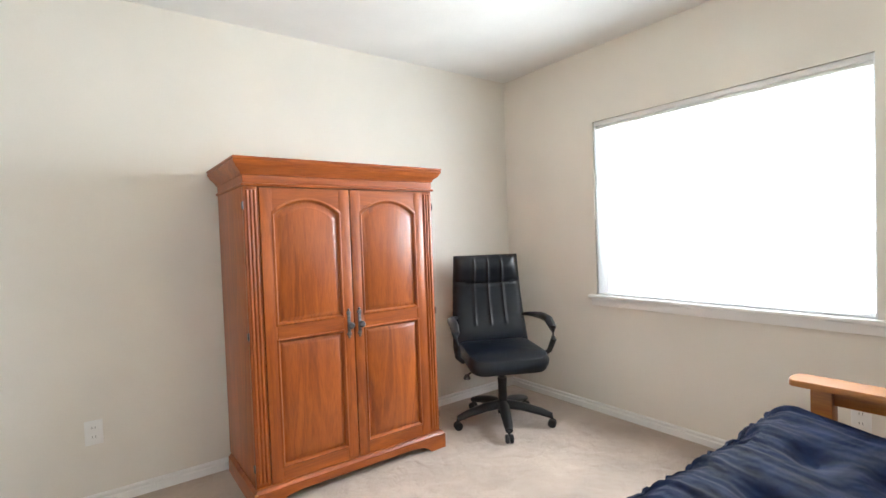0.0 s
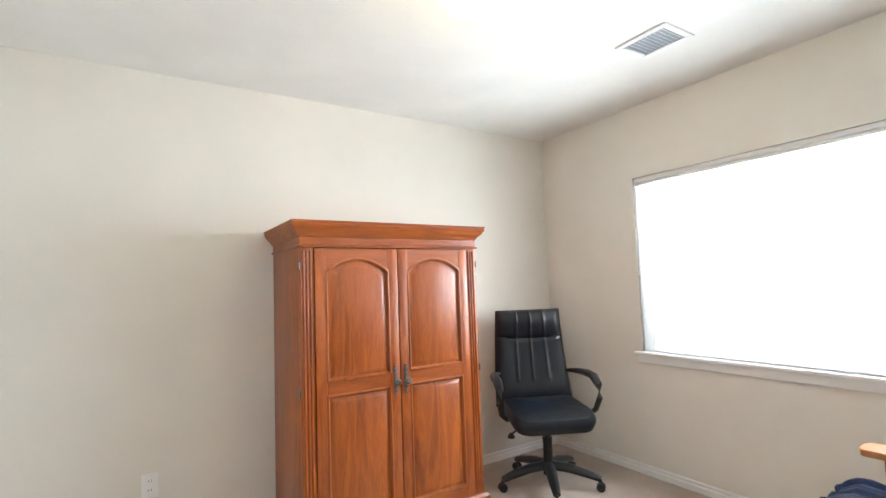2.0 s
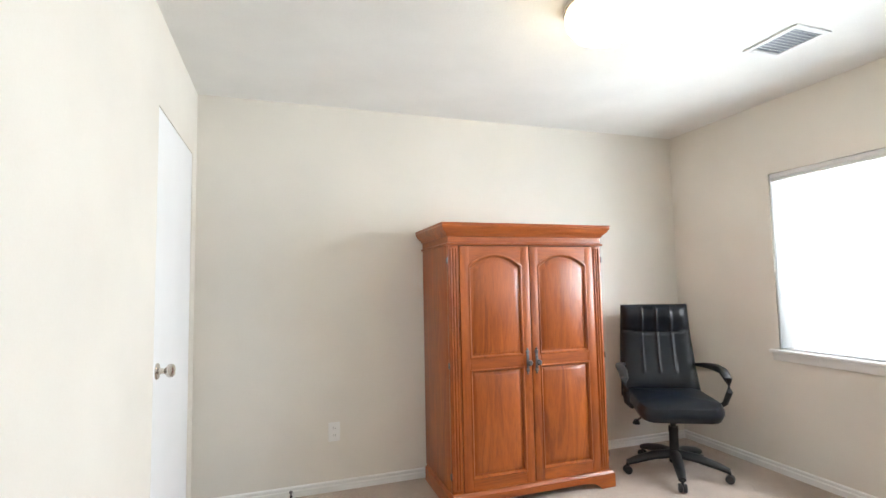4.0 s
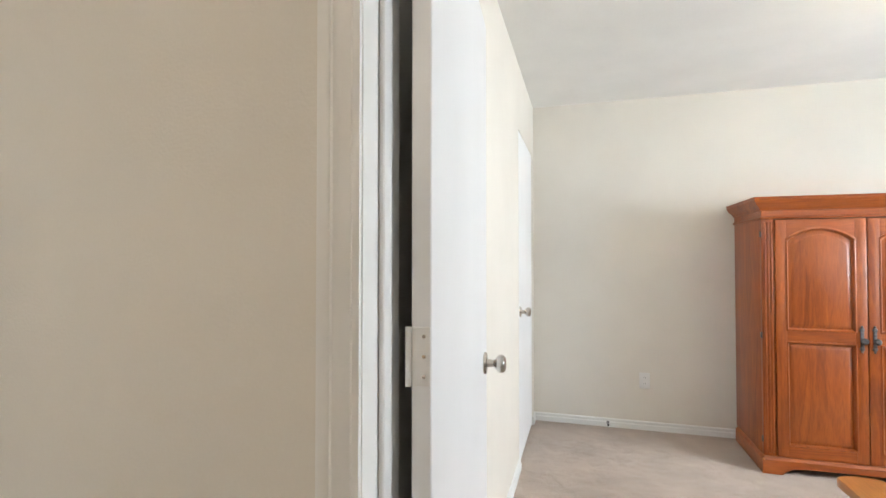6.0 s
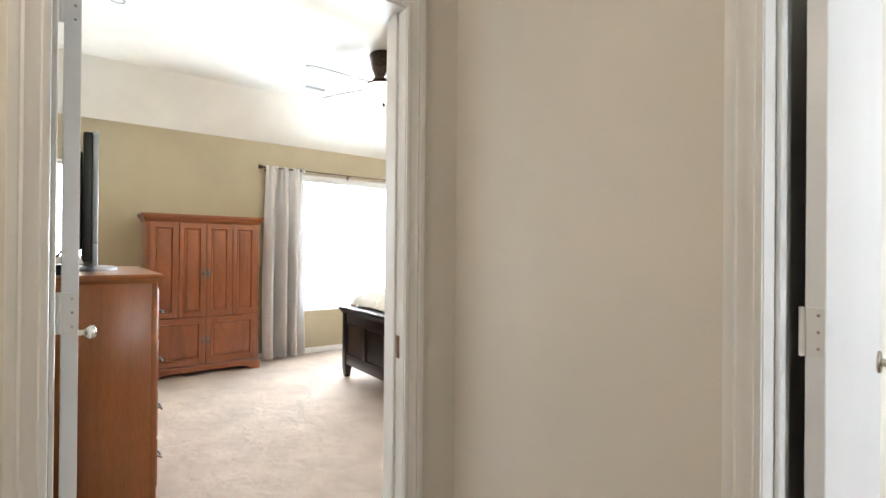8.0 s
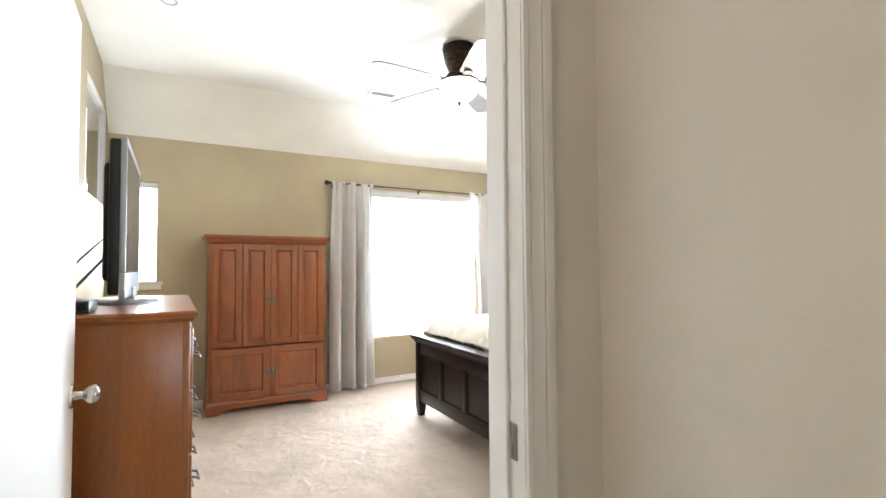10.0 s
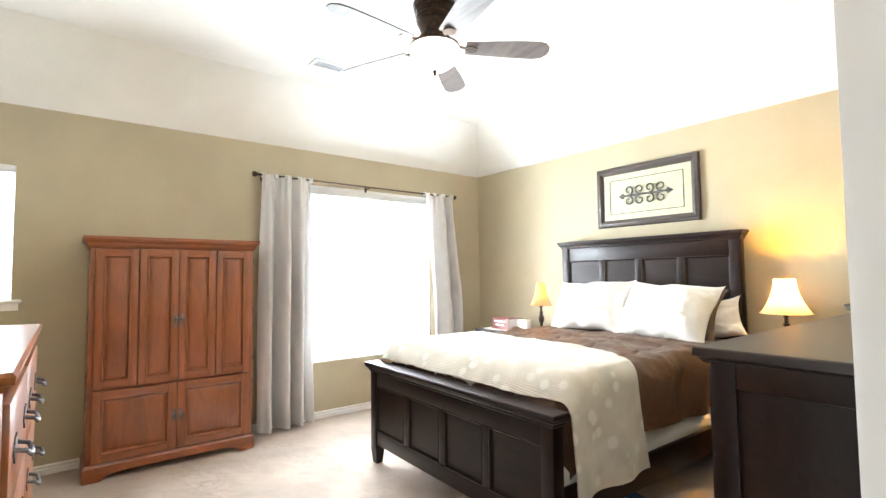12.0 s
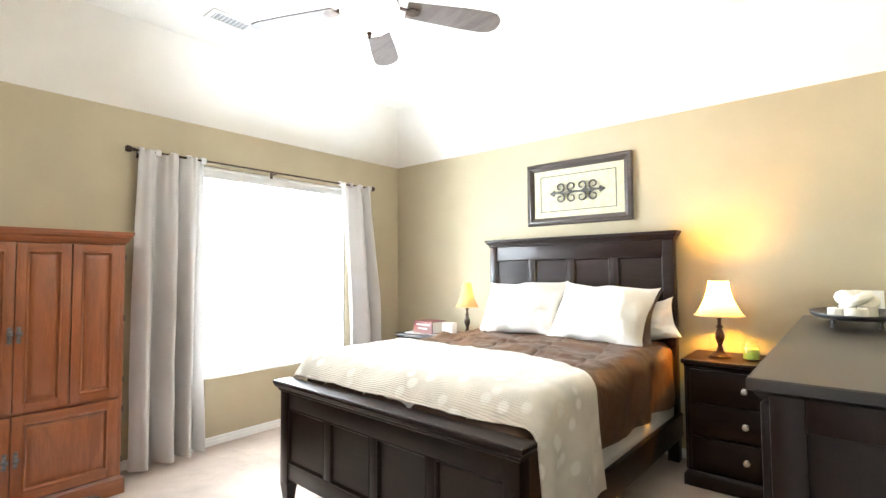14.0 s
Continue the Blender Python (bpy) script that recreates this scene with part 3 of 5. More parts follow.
def ceiling_vent(m, w, h, n):
    v = thing("ceiling_vent", "white louvred air vent in the ceiling", "air vent", m, "ceiling vents")
    bm = box(-w / 2, -w / 2 + 0.03, -h / 2, h / 2, -0.008, 0, 0.002)
    for q in ((w / 2 - 0.03, w / 2, -h / 2, h / 2), (-w / 2 + 0.03, w / 2 - 0.03, -h / 2, -h / 2 + 0.03), (-w / 2 + 0.03, w / 2 - 0.03, h / 2 - 0.03, h / 2)):
        merged(bm, box(*q, -0.008, 0, 0.002))
    part("vent_frame", bm, WHITE_PLASTIC, v)
    part("backing", box(-w / 2 + 0.02, w / 2 - 0.02, -h / 2 + 0.02, h / 2 - 0.02, -0.0015, 0.0, 0), GREY, v)
    for i in range(n):
        y = -h / 2 + 0.04 + (h - 0.08) * i / (n - 1)
        part("louvre", moved(box(-w / 2 + 0.03, w / 2 - 0.03, -0.007, 0.007, -0.0008, 0.0008, 0), pose(0, y, -0.0065, 40)), WHITE_PLASTIC, v)
    return v


ceiling_vent(pose(3.778, 1.659, H1 - 0.001), 0.235, 0.275, 10)
ceiling_vent(pose(-3.38, 0.858, H3 - 0.001), 0.15, 0.28, 9)

# ---- study ----


def dome_light(m, label):
    d = thing("ceiling_light", label, "ceiling light", m, "dome ceiling lights")
    part("base_ring", lathe([(0, 0), (0.17, 0), (0.176, -0.012), (0.172, -0.026), (0.165, -0.030), (0, -0.030)], 36), NICKEL, d, "satin nickel base ring")
    g = part("glass_dome", lathe([(0.162, -0.031), (0.168, -0.045), (0.160, -0.085), (0.132, -0.124), (0.085, -0.150), (0.035, -0.161), (0, -0.162)], 36), GLOW_DOME, d, "lit frosted glass dome")
    g.visible_shadow = False
    return d


dome_light(pose(2.70, 1.65, H1), "lit frosted dome light on the study ceiling")
# unseen fixture, added to go with the hall's extra bulb
dome_light(pose(0.8, -1.9, H1), "added dome light on the hall ceiling, out of view, to brighten the hall")


def bracket_plinth(w, d, h, cut, mat, parent):
    """Plinth with a bracket-cut front: feet at the ends and a scalloped skirt."""
    def skirt(x0, x1):
        c = [(x0, 0), (x0 + 0.10, 0), (x0 + 0.115, cut * 0.35), (x0 + 0.15, cut * 0.8), (x0 + 0.22, cut)]
        return [(x, z) for x, z in c] + [(x1 + x0 - x, z) for x, z in c[::-1]] + [(x1, h), (x0, h)]
    part("plinth", prism(skirt(-w / 2, w / 2), 0, 0.022), mat, parent)
    for s in (-1, 1):
        a, b = sorted((s * w / 2, s * (w / 2 - 0.022)))
        part("plinth_side", box(a, b, 0.022, d, 0, h, 0.002, 1), mat, parent)
    part("plinth_cap", moulding(-w / 2 + 0.012, w / 2 - 0.012, 0.012, d, [(0.012, h), (0.012, h + 0.006), (0.002, h + 0.016), (0, h + 0.020)]), mat, parent)


def pull(parent, x, z, y=0.0):
    """Pewter knob on a long pierced backplate."""
    k = part("handle", merged(box(x - 0.009, x + 0.009, y - 0.004, y, z - 0.045, z + 0.045, 0.002),
                              moved(lathe([(0, 0), (0.013, 0), (0.011, 0.004), (0, 0.005)], 16), pose(x, y, z + 0.054, 90)),
                              moved(lathe([(0, 0), (0.013, 0), (0.011, 0.004), (0, 0.005)], 16), pose(x, y, z - 0.054, 90)),
                              moved(lathe([(0, 0), (0.007, 0), (0.005, 0.004), (0, 0.005)], 12), pose(x, y, z + 0.071, 90)),
                              moved(lathe([(0, 0), (0.007, 0), (0.005, 0.004), (0, 0.005)], 12), pose(x, y, z - 0.071, 90))), PEWTER, parent, "dark pewter handle")
    part("knob", moved(lathe([(0, 0), (0.006, 0), (0.006, 0.012), (0.013, 0.016), (0.0175, 0.024), (0.0175, 0.03), (0.012, 0.037), (0, 0.039)], 20), pose(x, y - 0.003, z - 0.008, 90)), PEWTER, k)


def panel_door(parent, name, x0, x1, z0, z1, stile, panels, y, mats, thick=0.022):
    """Frame-and-panel door. panels: (z0, z1, rise) of each field; rails fill the rest. Front face at y."""
    d = part(name, box(x0 + 0.004, x1 - 0.004, y + thick - 0.005, y + thick + 0.001, z0 + 0.004, z1 - 0.004, 0), mats[0], parent)
    for a, b in ((x0, x0 + stile), (x1 - stile, x1)):
        part("stile", box(a, b, y, y + thick, z0, z1, 0.003), mats[0], d)
    a, b = x0 + stile - 0.001, x1 - stile + 0.001
    edges = [z0] + [q for p in panels for q in (p[0], p[1])] + [z1]
    for i in range(0, len(edges), 2):
        lo, hi = edges[i], edges[i + 1]
        rise = panels[i // 2 - 1][2] if i else 0
        if rise:
            arch = [(b + (a - b) * k / 14, lo + rise * math.sin(math.pi * k / 14) ** 0.8) for k in range(15)]
            part("rail", prism([(a, hi), (b, hi)] + arch, y + 0.001, y + thick - 0.001), mats[1], d)
        else:
            part("rail", box(a, b, y + 0.0005, y + thick - 0.001, lo, hi, 0.002, 1), mats[1], d)
    for p0, p1, rise in panels:
        part("panel", raised_panel(a - 0.002, b + 0.002, p0 - 0.002, p1 + 0.002, y + 0.006, rise, 0.004), mats[0], d)
    return d


def small_hinge(parent, x, z):
    part("hinge", merged(box(x - 0.004, x + 0.004, -0.003, 0.010, z - 0.016, z + 0.016, 0.001, 1), moved(lathe([(0, -0.019), (0.003, -0.019), (0.003, 0.019), (0, 0.019)], 8), Matrix.Translation((x, -0.004, z)))), PEWTER, parent, "small metal hinge")


def study_armoire():
    a = thing("armoire", "tall orange cherry wood armoire with arched panel doors", "armoire", pose(2.822, 2.622, 0))
    w, d = 1.036, 0.523
    hw = w / 2
    for s in (-1, 1):
        x0, x1 = sorted((s * hw, s * (hw - 0.022)))
        part("side_panel", box(x0, x1, 0.012, d, 0.09, 1.495, 0.003), OAK, a)
        x0, x1 = sorted((s * (hw - 0.0), s * (hw - 0.066)))
        pil = part("pilaster", box(x0, x1, -0.004, 0.024, 0.09, 1.488, 0.002), OAK, a, "reeded corner pilaster")
        for k in range(3):
            cx = x0 + 0.016 + 0.017 * k
            part("reed", moved(lathe([(0, 0.11), (0.0065, 0.115), (0.0065, 1.470), (0, 1.475)], 10), Matrix.Translation((cx, -0.004, 0))), OAK, pil)
    part("back_panel", box(-hw + 0.02, hw - 0.02, d - 0.012, d, 0.09, 1.495, 0), OAK, a)
    part("bottom_board", box(-hw + 0.02, hw - 0.02, 0.02, d - 0.012, 0.09, 0.11, 0), OAK_FLAT, a)
    part("frieze", moulding(-hw + 0.004, hw, 0.0, d, [(0.0, 1.488), (0.012, 1.490), (0.014, 1.499), (0.004, 1.505), (0.004, 1.540)]), OAK_FLAT, a)
    part("crown", moulding(-hw + 0.002, hw - 0.002, 0.0, d, [(0.004, 1.540), (0.010, 1.543), (0.014, 1.554), (0.030, 1.569), (0.038, 1.576), (0.042, 1.587), (0.047, 1.591), (0.050, 1.600), (0.046, 1.607), (0.051, 1.610), (0.051, 1.618)]), OAK_FLAT, a, "stepped crown moulding")
    x = hw - 0.068
    for s, nm in ((-1, "door"), (1, "door")):
        x0, x1 = sorted((s * x, s * 0.0025))
        dr = panel_door(a, nm, x0, x1, 0.096, 1.484, 0.058, [(0.165, 0.765, 0), (0.838, 1.366, 0.066)], -0.012, (OAK, OAK_FLAT))
        pull(dr, s * 0.030, 0.798, -0.012)
        for z in (0.19, 0.80, 1.40):
            small_hinge(a, s * (hw + 0.004), z)
    bracket_plinth(w + 0.034, d, 0.076, 0.045, OAK_FLAT, a)
    for o in a.children:
        if o.name.startswith("plinth"):
            o.location.y -= 0.038 if not o.name.startswith("plinth_side") else 0.038
    part("chipped_corner", box(-hw - 0.020, -hw - 0.004, -0.041, -0.030, 0.078, 0.086, 0.002, 1), HONEY, a, "worn pale corner of the plinth")


study_armoire()
ds = thing("door_stop", "small metal spring door stop on the baseboard", "door stop", pose(1.454, 3.141, 0.035))
part("spring", moved(lathe([(0, 0), (0.010, 0), (0.010, 0.004), (0.005, 0.006), (0.005, 0.060), (0, 0.060)], 12), pose(0, 0, 0, 90)), PEWTER, ds)
part("tip", moved(lathe([(0, 0), (0.007, 0), (0.008, 0.008), (0, 0.010)], 12), pose(0, -0.060, 0, 90)), PLASTIC, ds)


def cushion(w, d, t, puff=0.5, nu=20, nv=20, f=None):
    """A closed soft slab: w by d, thickness t, rounded towards its rim; f(u, v) adds relief on top."""
    bm = bmesh.new()

    def ring(s):
        rows = []
        for i in range(nu + 1):
            r = []
            for j in range(nv + 1):
                u, v = i / nu * 2 - 1, j / nv * 2 - 1
                e = (max(0, 1 - abs(u) ** 2.6) * max(0, 1 - abs(v) ** 2.6)) ** puff
                z = s * t / 2 * e + (f(u, v) if f and s > 0 else 0) * e
                r.append(Vector((u * w / 2, v * d / 2, z)))
            rows.append(r)
        return rows
    top, bot = ring(1), ring(-1)
    vt = [[bm.verts.new(p) for p in r] for r in top]
    vb = [[vt[i][j] if i in (0, nu) or j in (0, nv) else bm.verts.new(bot[i][j]) for j in range(nv + 1)] for i in range(nu + 1)]
    for i in range(nu):
        for j in range(nv):
            bm.faces.new((vt[i][j], vt[i + 1][j], vt[i + 1][j + 1], vt[i][j + 1]))
            bm.faces.new((vb[i][j], vb[i][j + 1], vb[i + 1][j + 1], vb[i + 1][j]))
    return bm


def rounded(w, d, t, r=0.08, n=7, f=None, dome=0.2):
    """A padded slab with rounded plan corners, closed; f moves each point."""
    def plan(inset, z):
        pts = []
        for k, (sx, sy) in enumerate(((1, 1), (-1, 1), (-1, -1), (1, -1))):
            for i in range(n + 1):
                a = math.pi / 2 * (k + i / n)
                rr = max(r - inset, 0.004)
                pts.append((sx * (w / 2 - r) + rr * math.cos(a), sy * (d / 2 - r) + rr * math.sin(a), z))
        return pts
    e = t / 2
    rings = [plan(e * 0.9, -e), plan(e * 0.3, -e * 0.8), plan(0, -e * 0.2), plan(0, e * 0.2), plan(e * 0.3, e * 0.8), plan(e * 0.9, e)]
    bm = loft(rings, caps=False)
    for zz, flip in ((-e, True), (e, False)):
        row = [v for v in bm.verts if abs(v.co.z - zz) < 1e-6]
        c = bm.verts.new((0, 0, zz + (dome * e if not flip else 0)))
        ringv = row
        for i in range(len(ringv)):
            bm.faces.new((ringv[i], ringv[(i + 1) % len(ringv)], c))
    if f:
        for v in bm.verts:
            v.co = f(v.co)
    return bm


def office_chair():
    c = thing("office_chair", "black leather high-back office chair with loop arms", "office chair", pose(3.855, 2.62, 0, 0, 0, -27))
    part("gas_column", lathe([(0, 0.07), (0.034, 0.07), (0.034, 0.13), (0.030, 0.14), (0.028, 0.26), (0.030, 0.265), (0.030, 0.30), (0.018, 0.30), (0.018, 0.37), (0, 0.37)], 20), PLASTIC, c)
    for k in range(5):
        a = radians(-100 + 72 * k)
        dx, dy = math.cos(a), math.sin(a)
        leg = part("base_leg", tube([(0.025 * dx, 0.025 * dy, 0.125), (0.13 * dx, 0.13 * dy, 0.118), (0.25 * dx, 0.25 * dy, 0.092), (0.312 * dx, 0.312 * dy, 0.072)], [0.036, 0.034, 0.029, 0.022], 12, 0.8), PLASTIC, c)
        cx, cy = 0.312 * dx, 0.312 * dy
        bm = lathe([(0, 0.04), (0.008, 0.04), (0.008, 0.075), (0, 0.075)], 8)
        moved(bm, Matrix.Translation((cx, cy, 0)))
        for s in (-1, 1):
            merged(bm, moved(lathe([(0, -0.009), (0.022, -0.011), (0.026, -0.006), (0.026, 0.006), (0.022, 0.011), (0, 0.009)], 18), Matrix.Translation((cx - dy * 0.013 * s, cy + dx * 0.013 * s, 0.026)) @ Matrix.Rotation(a, 4, "Z") @ Matrix.Rotation(radians(90), 4, "X")))
        part("caster", bm, PLASTIC, leg)
    part("mechanism", box(-0.09, 0.09, -0.11, 0.13, 0.36, 0.40, 0.01), PLASTIC, c)
    lv = part("lever", tube([(-0.08, -0.02, 0.375), (-0.20, -0.05, 0.372), (-0.245, -0.06, 0.345)], 0.006, 8), PLASTIC, c)
    part("lever_paddle", moved(lathe([(0, 0), (0.022, 0.0), (0.024, 0.006), (0.012, 0.03), (0, 0.034)], 14), Matrix.Translation((-0.245, -0.06, 0.325))), PLASTIC, lv)

    def seat_shape(p):
        drop = -0.035 * max(0, -p.y / 0.25) ** 2.5
        return Vector((p.x * (1 - 0.06 * (p.y > 0) * p.y / 0.25), p.y, p.z + drop - 0.015 * max(0, 1 - (p.x / 0.25) ** 2) * (p.z > 0)))
    part("seat", moved(rounded(0.52, 0.50, 0.115, 0.10, 8, seat_shape), Matrix.Translation((0, 0.0, 0.455))), LEATHER, c)

    def back(u, v, front):
        """Point of the backrest: u across -1..1, v up 0..1."""
        half = 0.272 - 0.040 * v
        lean = 0.235 + 0.085 * v + 0.035 * math.sin(v * math.pi * 0.9)
        z = 0.44 + 0.645 * v
        e = (max(0.0, 1 - abs(u) ** 5)) ** 0.5 * (max(0.0, 1 - abs(2 * v - 1) ** 14)) ** 0.5
        t = 0.044 * e
        if front:
            rib = 0.0
            for r in (-0.42, 0.0, 0.42):
                rib += 0.010 * math.exp(-((u - r) / 0.030) ** 2) * (v > 0.26)
            fold = 0.016 * math.exp(-((v - 0.725 + 0.035 * (1 - u * u)) / 0.014) ** 2)
            pad = 0.016 * math.exp(-((v - 0.86) / 0.10) ** 2) + 0.014 * math.exp(-((v - 0.18) / 0.12) ** 2)
            return Vector((u * half, lean - t - pad * e - (rib - fold) * e * 0.9, z))
        return Vector((u * half, lean + t * 0.7, z))
    bm = bmesh.new()
    nu, nv = 64, 56
    fr = [[bm.verts.new(back(i / nu * 2 - 1, j / nv, True)) for j in range(nv + 1)] for i in range(nu + 1)]
    bk = [[fr[i][j] if i in (0, nu) or j in (0, nv) else bm.verts.new(back(i / nu * 2 - 1, j / nv, False)) for j in range(nv + 1)] for i in range(nu + 1)]
    for i in range(nu):
        for j in range(nv):
            bm.faces.new((fr[i][j], fr[i + 1][j], fr[i + 1][j + 1], fr[i][j + 1]))
            bm.faces.new((bk[i][j], bk[i][j + 1], bk[i + 1][j + 1], bk[i + 1][j]))
    part("backrest", bm, LEATHER, c, "ribbed black leather backrest")
    for s in (-1, 1):
        pts = [(0.262, -0.04, 0.43), (0.30, -0.075, 0.47), (0.315, -0.115, 0.55), (0.315, -0.10, 0.625), (0.312, -0.04, 0.665), (0.308, 0.06, 0.672), (0.298, 0.14, 0.668), (0.275, 0.20, 0.665), (0.24, 0.255, 0.66)]
        part("armrest", tube([(s * x, y, z) for x, y, z in pts], [0.018, 0.02, 0.022, 0.026, 0.030, 0.030, 0.026, 0.02, 0.014], 12, 0.8), PLASTIC, c, "curved black plastic armrest")


office_chair()


def futon():
    f = thing("futon_sofa", "honey pine futon sofa frame with wide flat arms", "futon", pose(-0.04, 0.0, 0) @ Matrix.Diagonal((1, 1, 0.975, 1)))
    for x in (2.04, 4.00):
        out = []
        for k in range(13):
            a = math.pi * k / 12
            out.append((x + 0.065 + 0.065 * math.cos(a), 1.045 + 0.03 * math.sin(a)))
        ring = [(x + 0.13, 0.20)] + out + [(x, 0.20)]
        part("arm_top", loft([[(px, py, 0.597) for px, py in ring], [(px, py, 0.618) for px, py in ring], [(x + 0.065 + (px - x - 0.065) * 0.96, py - 0.003 * (py > 1), 0.622) for px, py in ring]]), HONEY, f, "wide flat honey pine arm")
        part("arm_post", box(x + 0.03, x + 0.10, 0.93, 1.00, 0, 0.597, 0.004), HONEY, f)
        part("arm_post", box(x + 0.03, x + 0.10, 0.22, 0.29, 0, 0.597, 0.004), HONEY, f)
        part("arm_rail", box(x + 0.05, x + 0.08, 0.29, 0.93, 0.535, 0.597, 0.003), HONEY, f)
        part("arm_rail", box(x + 0.05, x + 0.08, 0.29, 0.93, 0.30, 0.40, 0.003), HONEY, f)
    part("front_rail", box(2.14, 4.03, 0.92, 0.95, 0.22, 0.33, 0.003), HONEY, f)
    part("back_rail", box(2.14, 4.03, 0.24, 0.27, 0.24, 0.33, 0.003), HONEY, f)
    for k in range(9):
        y = 0.30 + 0.075 * k
        part("slat", box(2.14, 4.03, y - 0.025, y + 0.025, 0.330, 0.346, 0.002, 1), HONEY, f)
    m = thing("futon_mattress", "navy blue tufted quilted futon mattress on its frame", "mattress", pose(-0.04, 0.0, 0) @ Matrix.Diagonal((1, 1, 0.975, 1)))

    def skin(u, v):
        """u along x, v round the seat from the front lower edge over the top to the back."""
        x = 2.15 + (3.985 - 2.15) * u
        path = [(1.03, 0.352), (1.085, 0.37), (1.105, 0.43), (1.085, 0.50), (1.02, 0.535), (0.85, 0.51), (0.62, 0.475), (0.48, 0.50), (0.40, 0.62), (0.33, 0.78), (0.27, 0.90), (0.21, 0.93), (0.17, 0.90), (0.18, 0.75), (0.22, 0.55), (0.28, 0.40), (0.42, 0.354), (0.70, 0.352), (1.03, 0.352)]
        k = v * 16
        i = min(int(k), len(path) - 2)
        q = k - i
        y, z = (path[i][0] * (1 - q) + path[i + 1][0] * q, path[i][1] * (1 - q) + path[i + 1][1] * q)
        end = max(0.0, 1 - min(u, 1 - u) / 0.05)
        cy, cz = 0.66, 0.45
        y, z = y + (cy - y) * 0.06 * end ** 2, z - max(0, z - 0.40) * 0.22 * end ** 2
        edge = math.exp(-((v - 0.19) / 0.10) ** 2)
        ruck = 0.005 * noise.noise((x * 22, y * 5, z * 5)) + 0.016 * noise.noise((x * 7, y * 7, z * 7)) + 0.010 * edge * noise.noise((x * 42 + 8 * y, y * 3, 1.5))
        tuft = 0.0
        for tx in (2.45, 2.83, 3.21, 3.59):
            for ty in (0.86, 0.64):
                tuft += 0.05 * math.exp(-(((x - tx) / 0.07) ** 2 + ((y - ty) / 0.06) ** 2)) * (z > 0.45)
        seam = 0.016 * math.exp(-((v - 0.19) / 0.008) ** 2) - 0.012 * math.exp(-((v - 0.155) / 0.02) ** 2)
        return Vector((x, y + ruck * (v < 0.25), z + ruck - tuft - seam))
    bm = sheet(lambda u, v: skin(u, v * 1.125), 240, 112)
    bm.verts.ensure_lookup_table()
    for i in (0, 240):
        bm.faces.new([bm.verts[i * 113 + j] for j in range(112)])
    bmesh.ops.remove_doubles(bm, verts=bm.verts[:], dist=1e-4)
    part("quilted_cover", bm, NAVY, m)
    part("piping", tube([skin(u / 120, 0.165) + Vector((0, 0.003, 0.004)) for u in range(2, 119)], 0.006, 6), NAVY, m)


futon()

# ---- bedroom ----


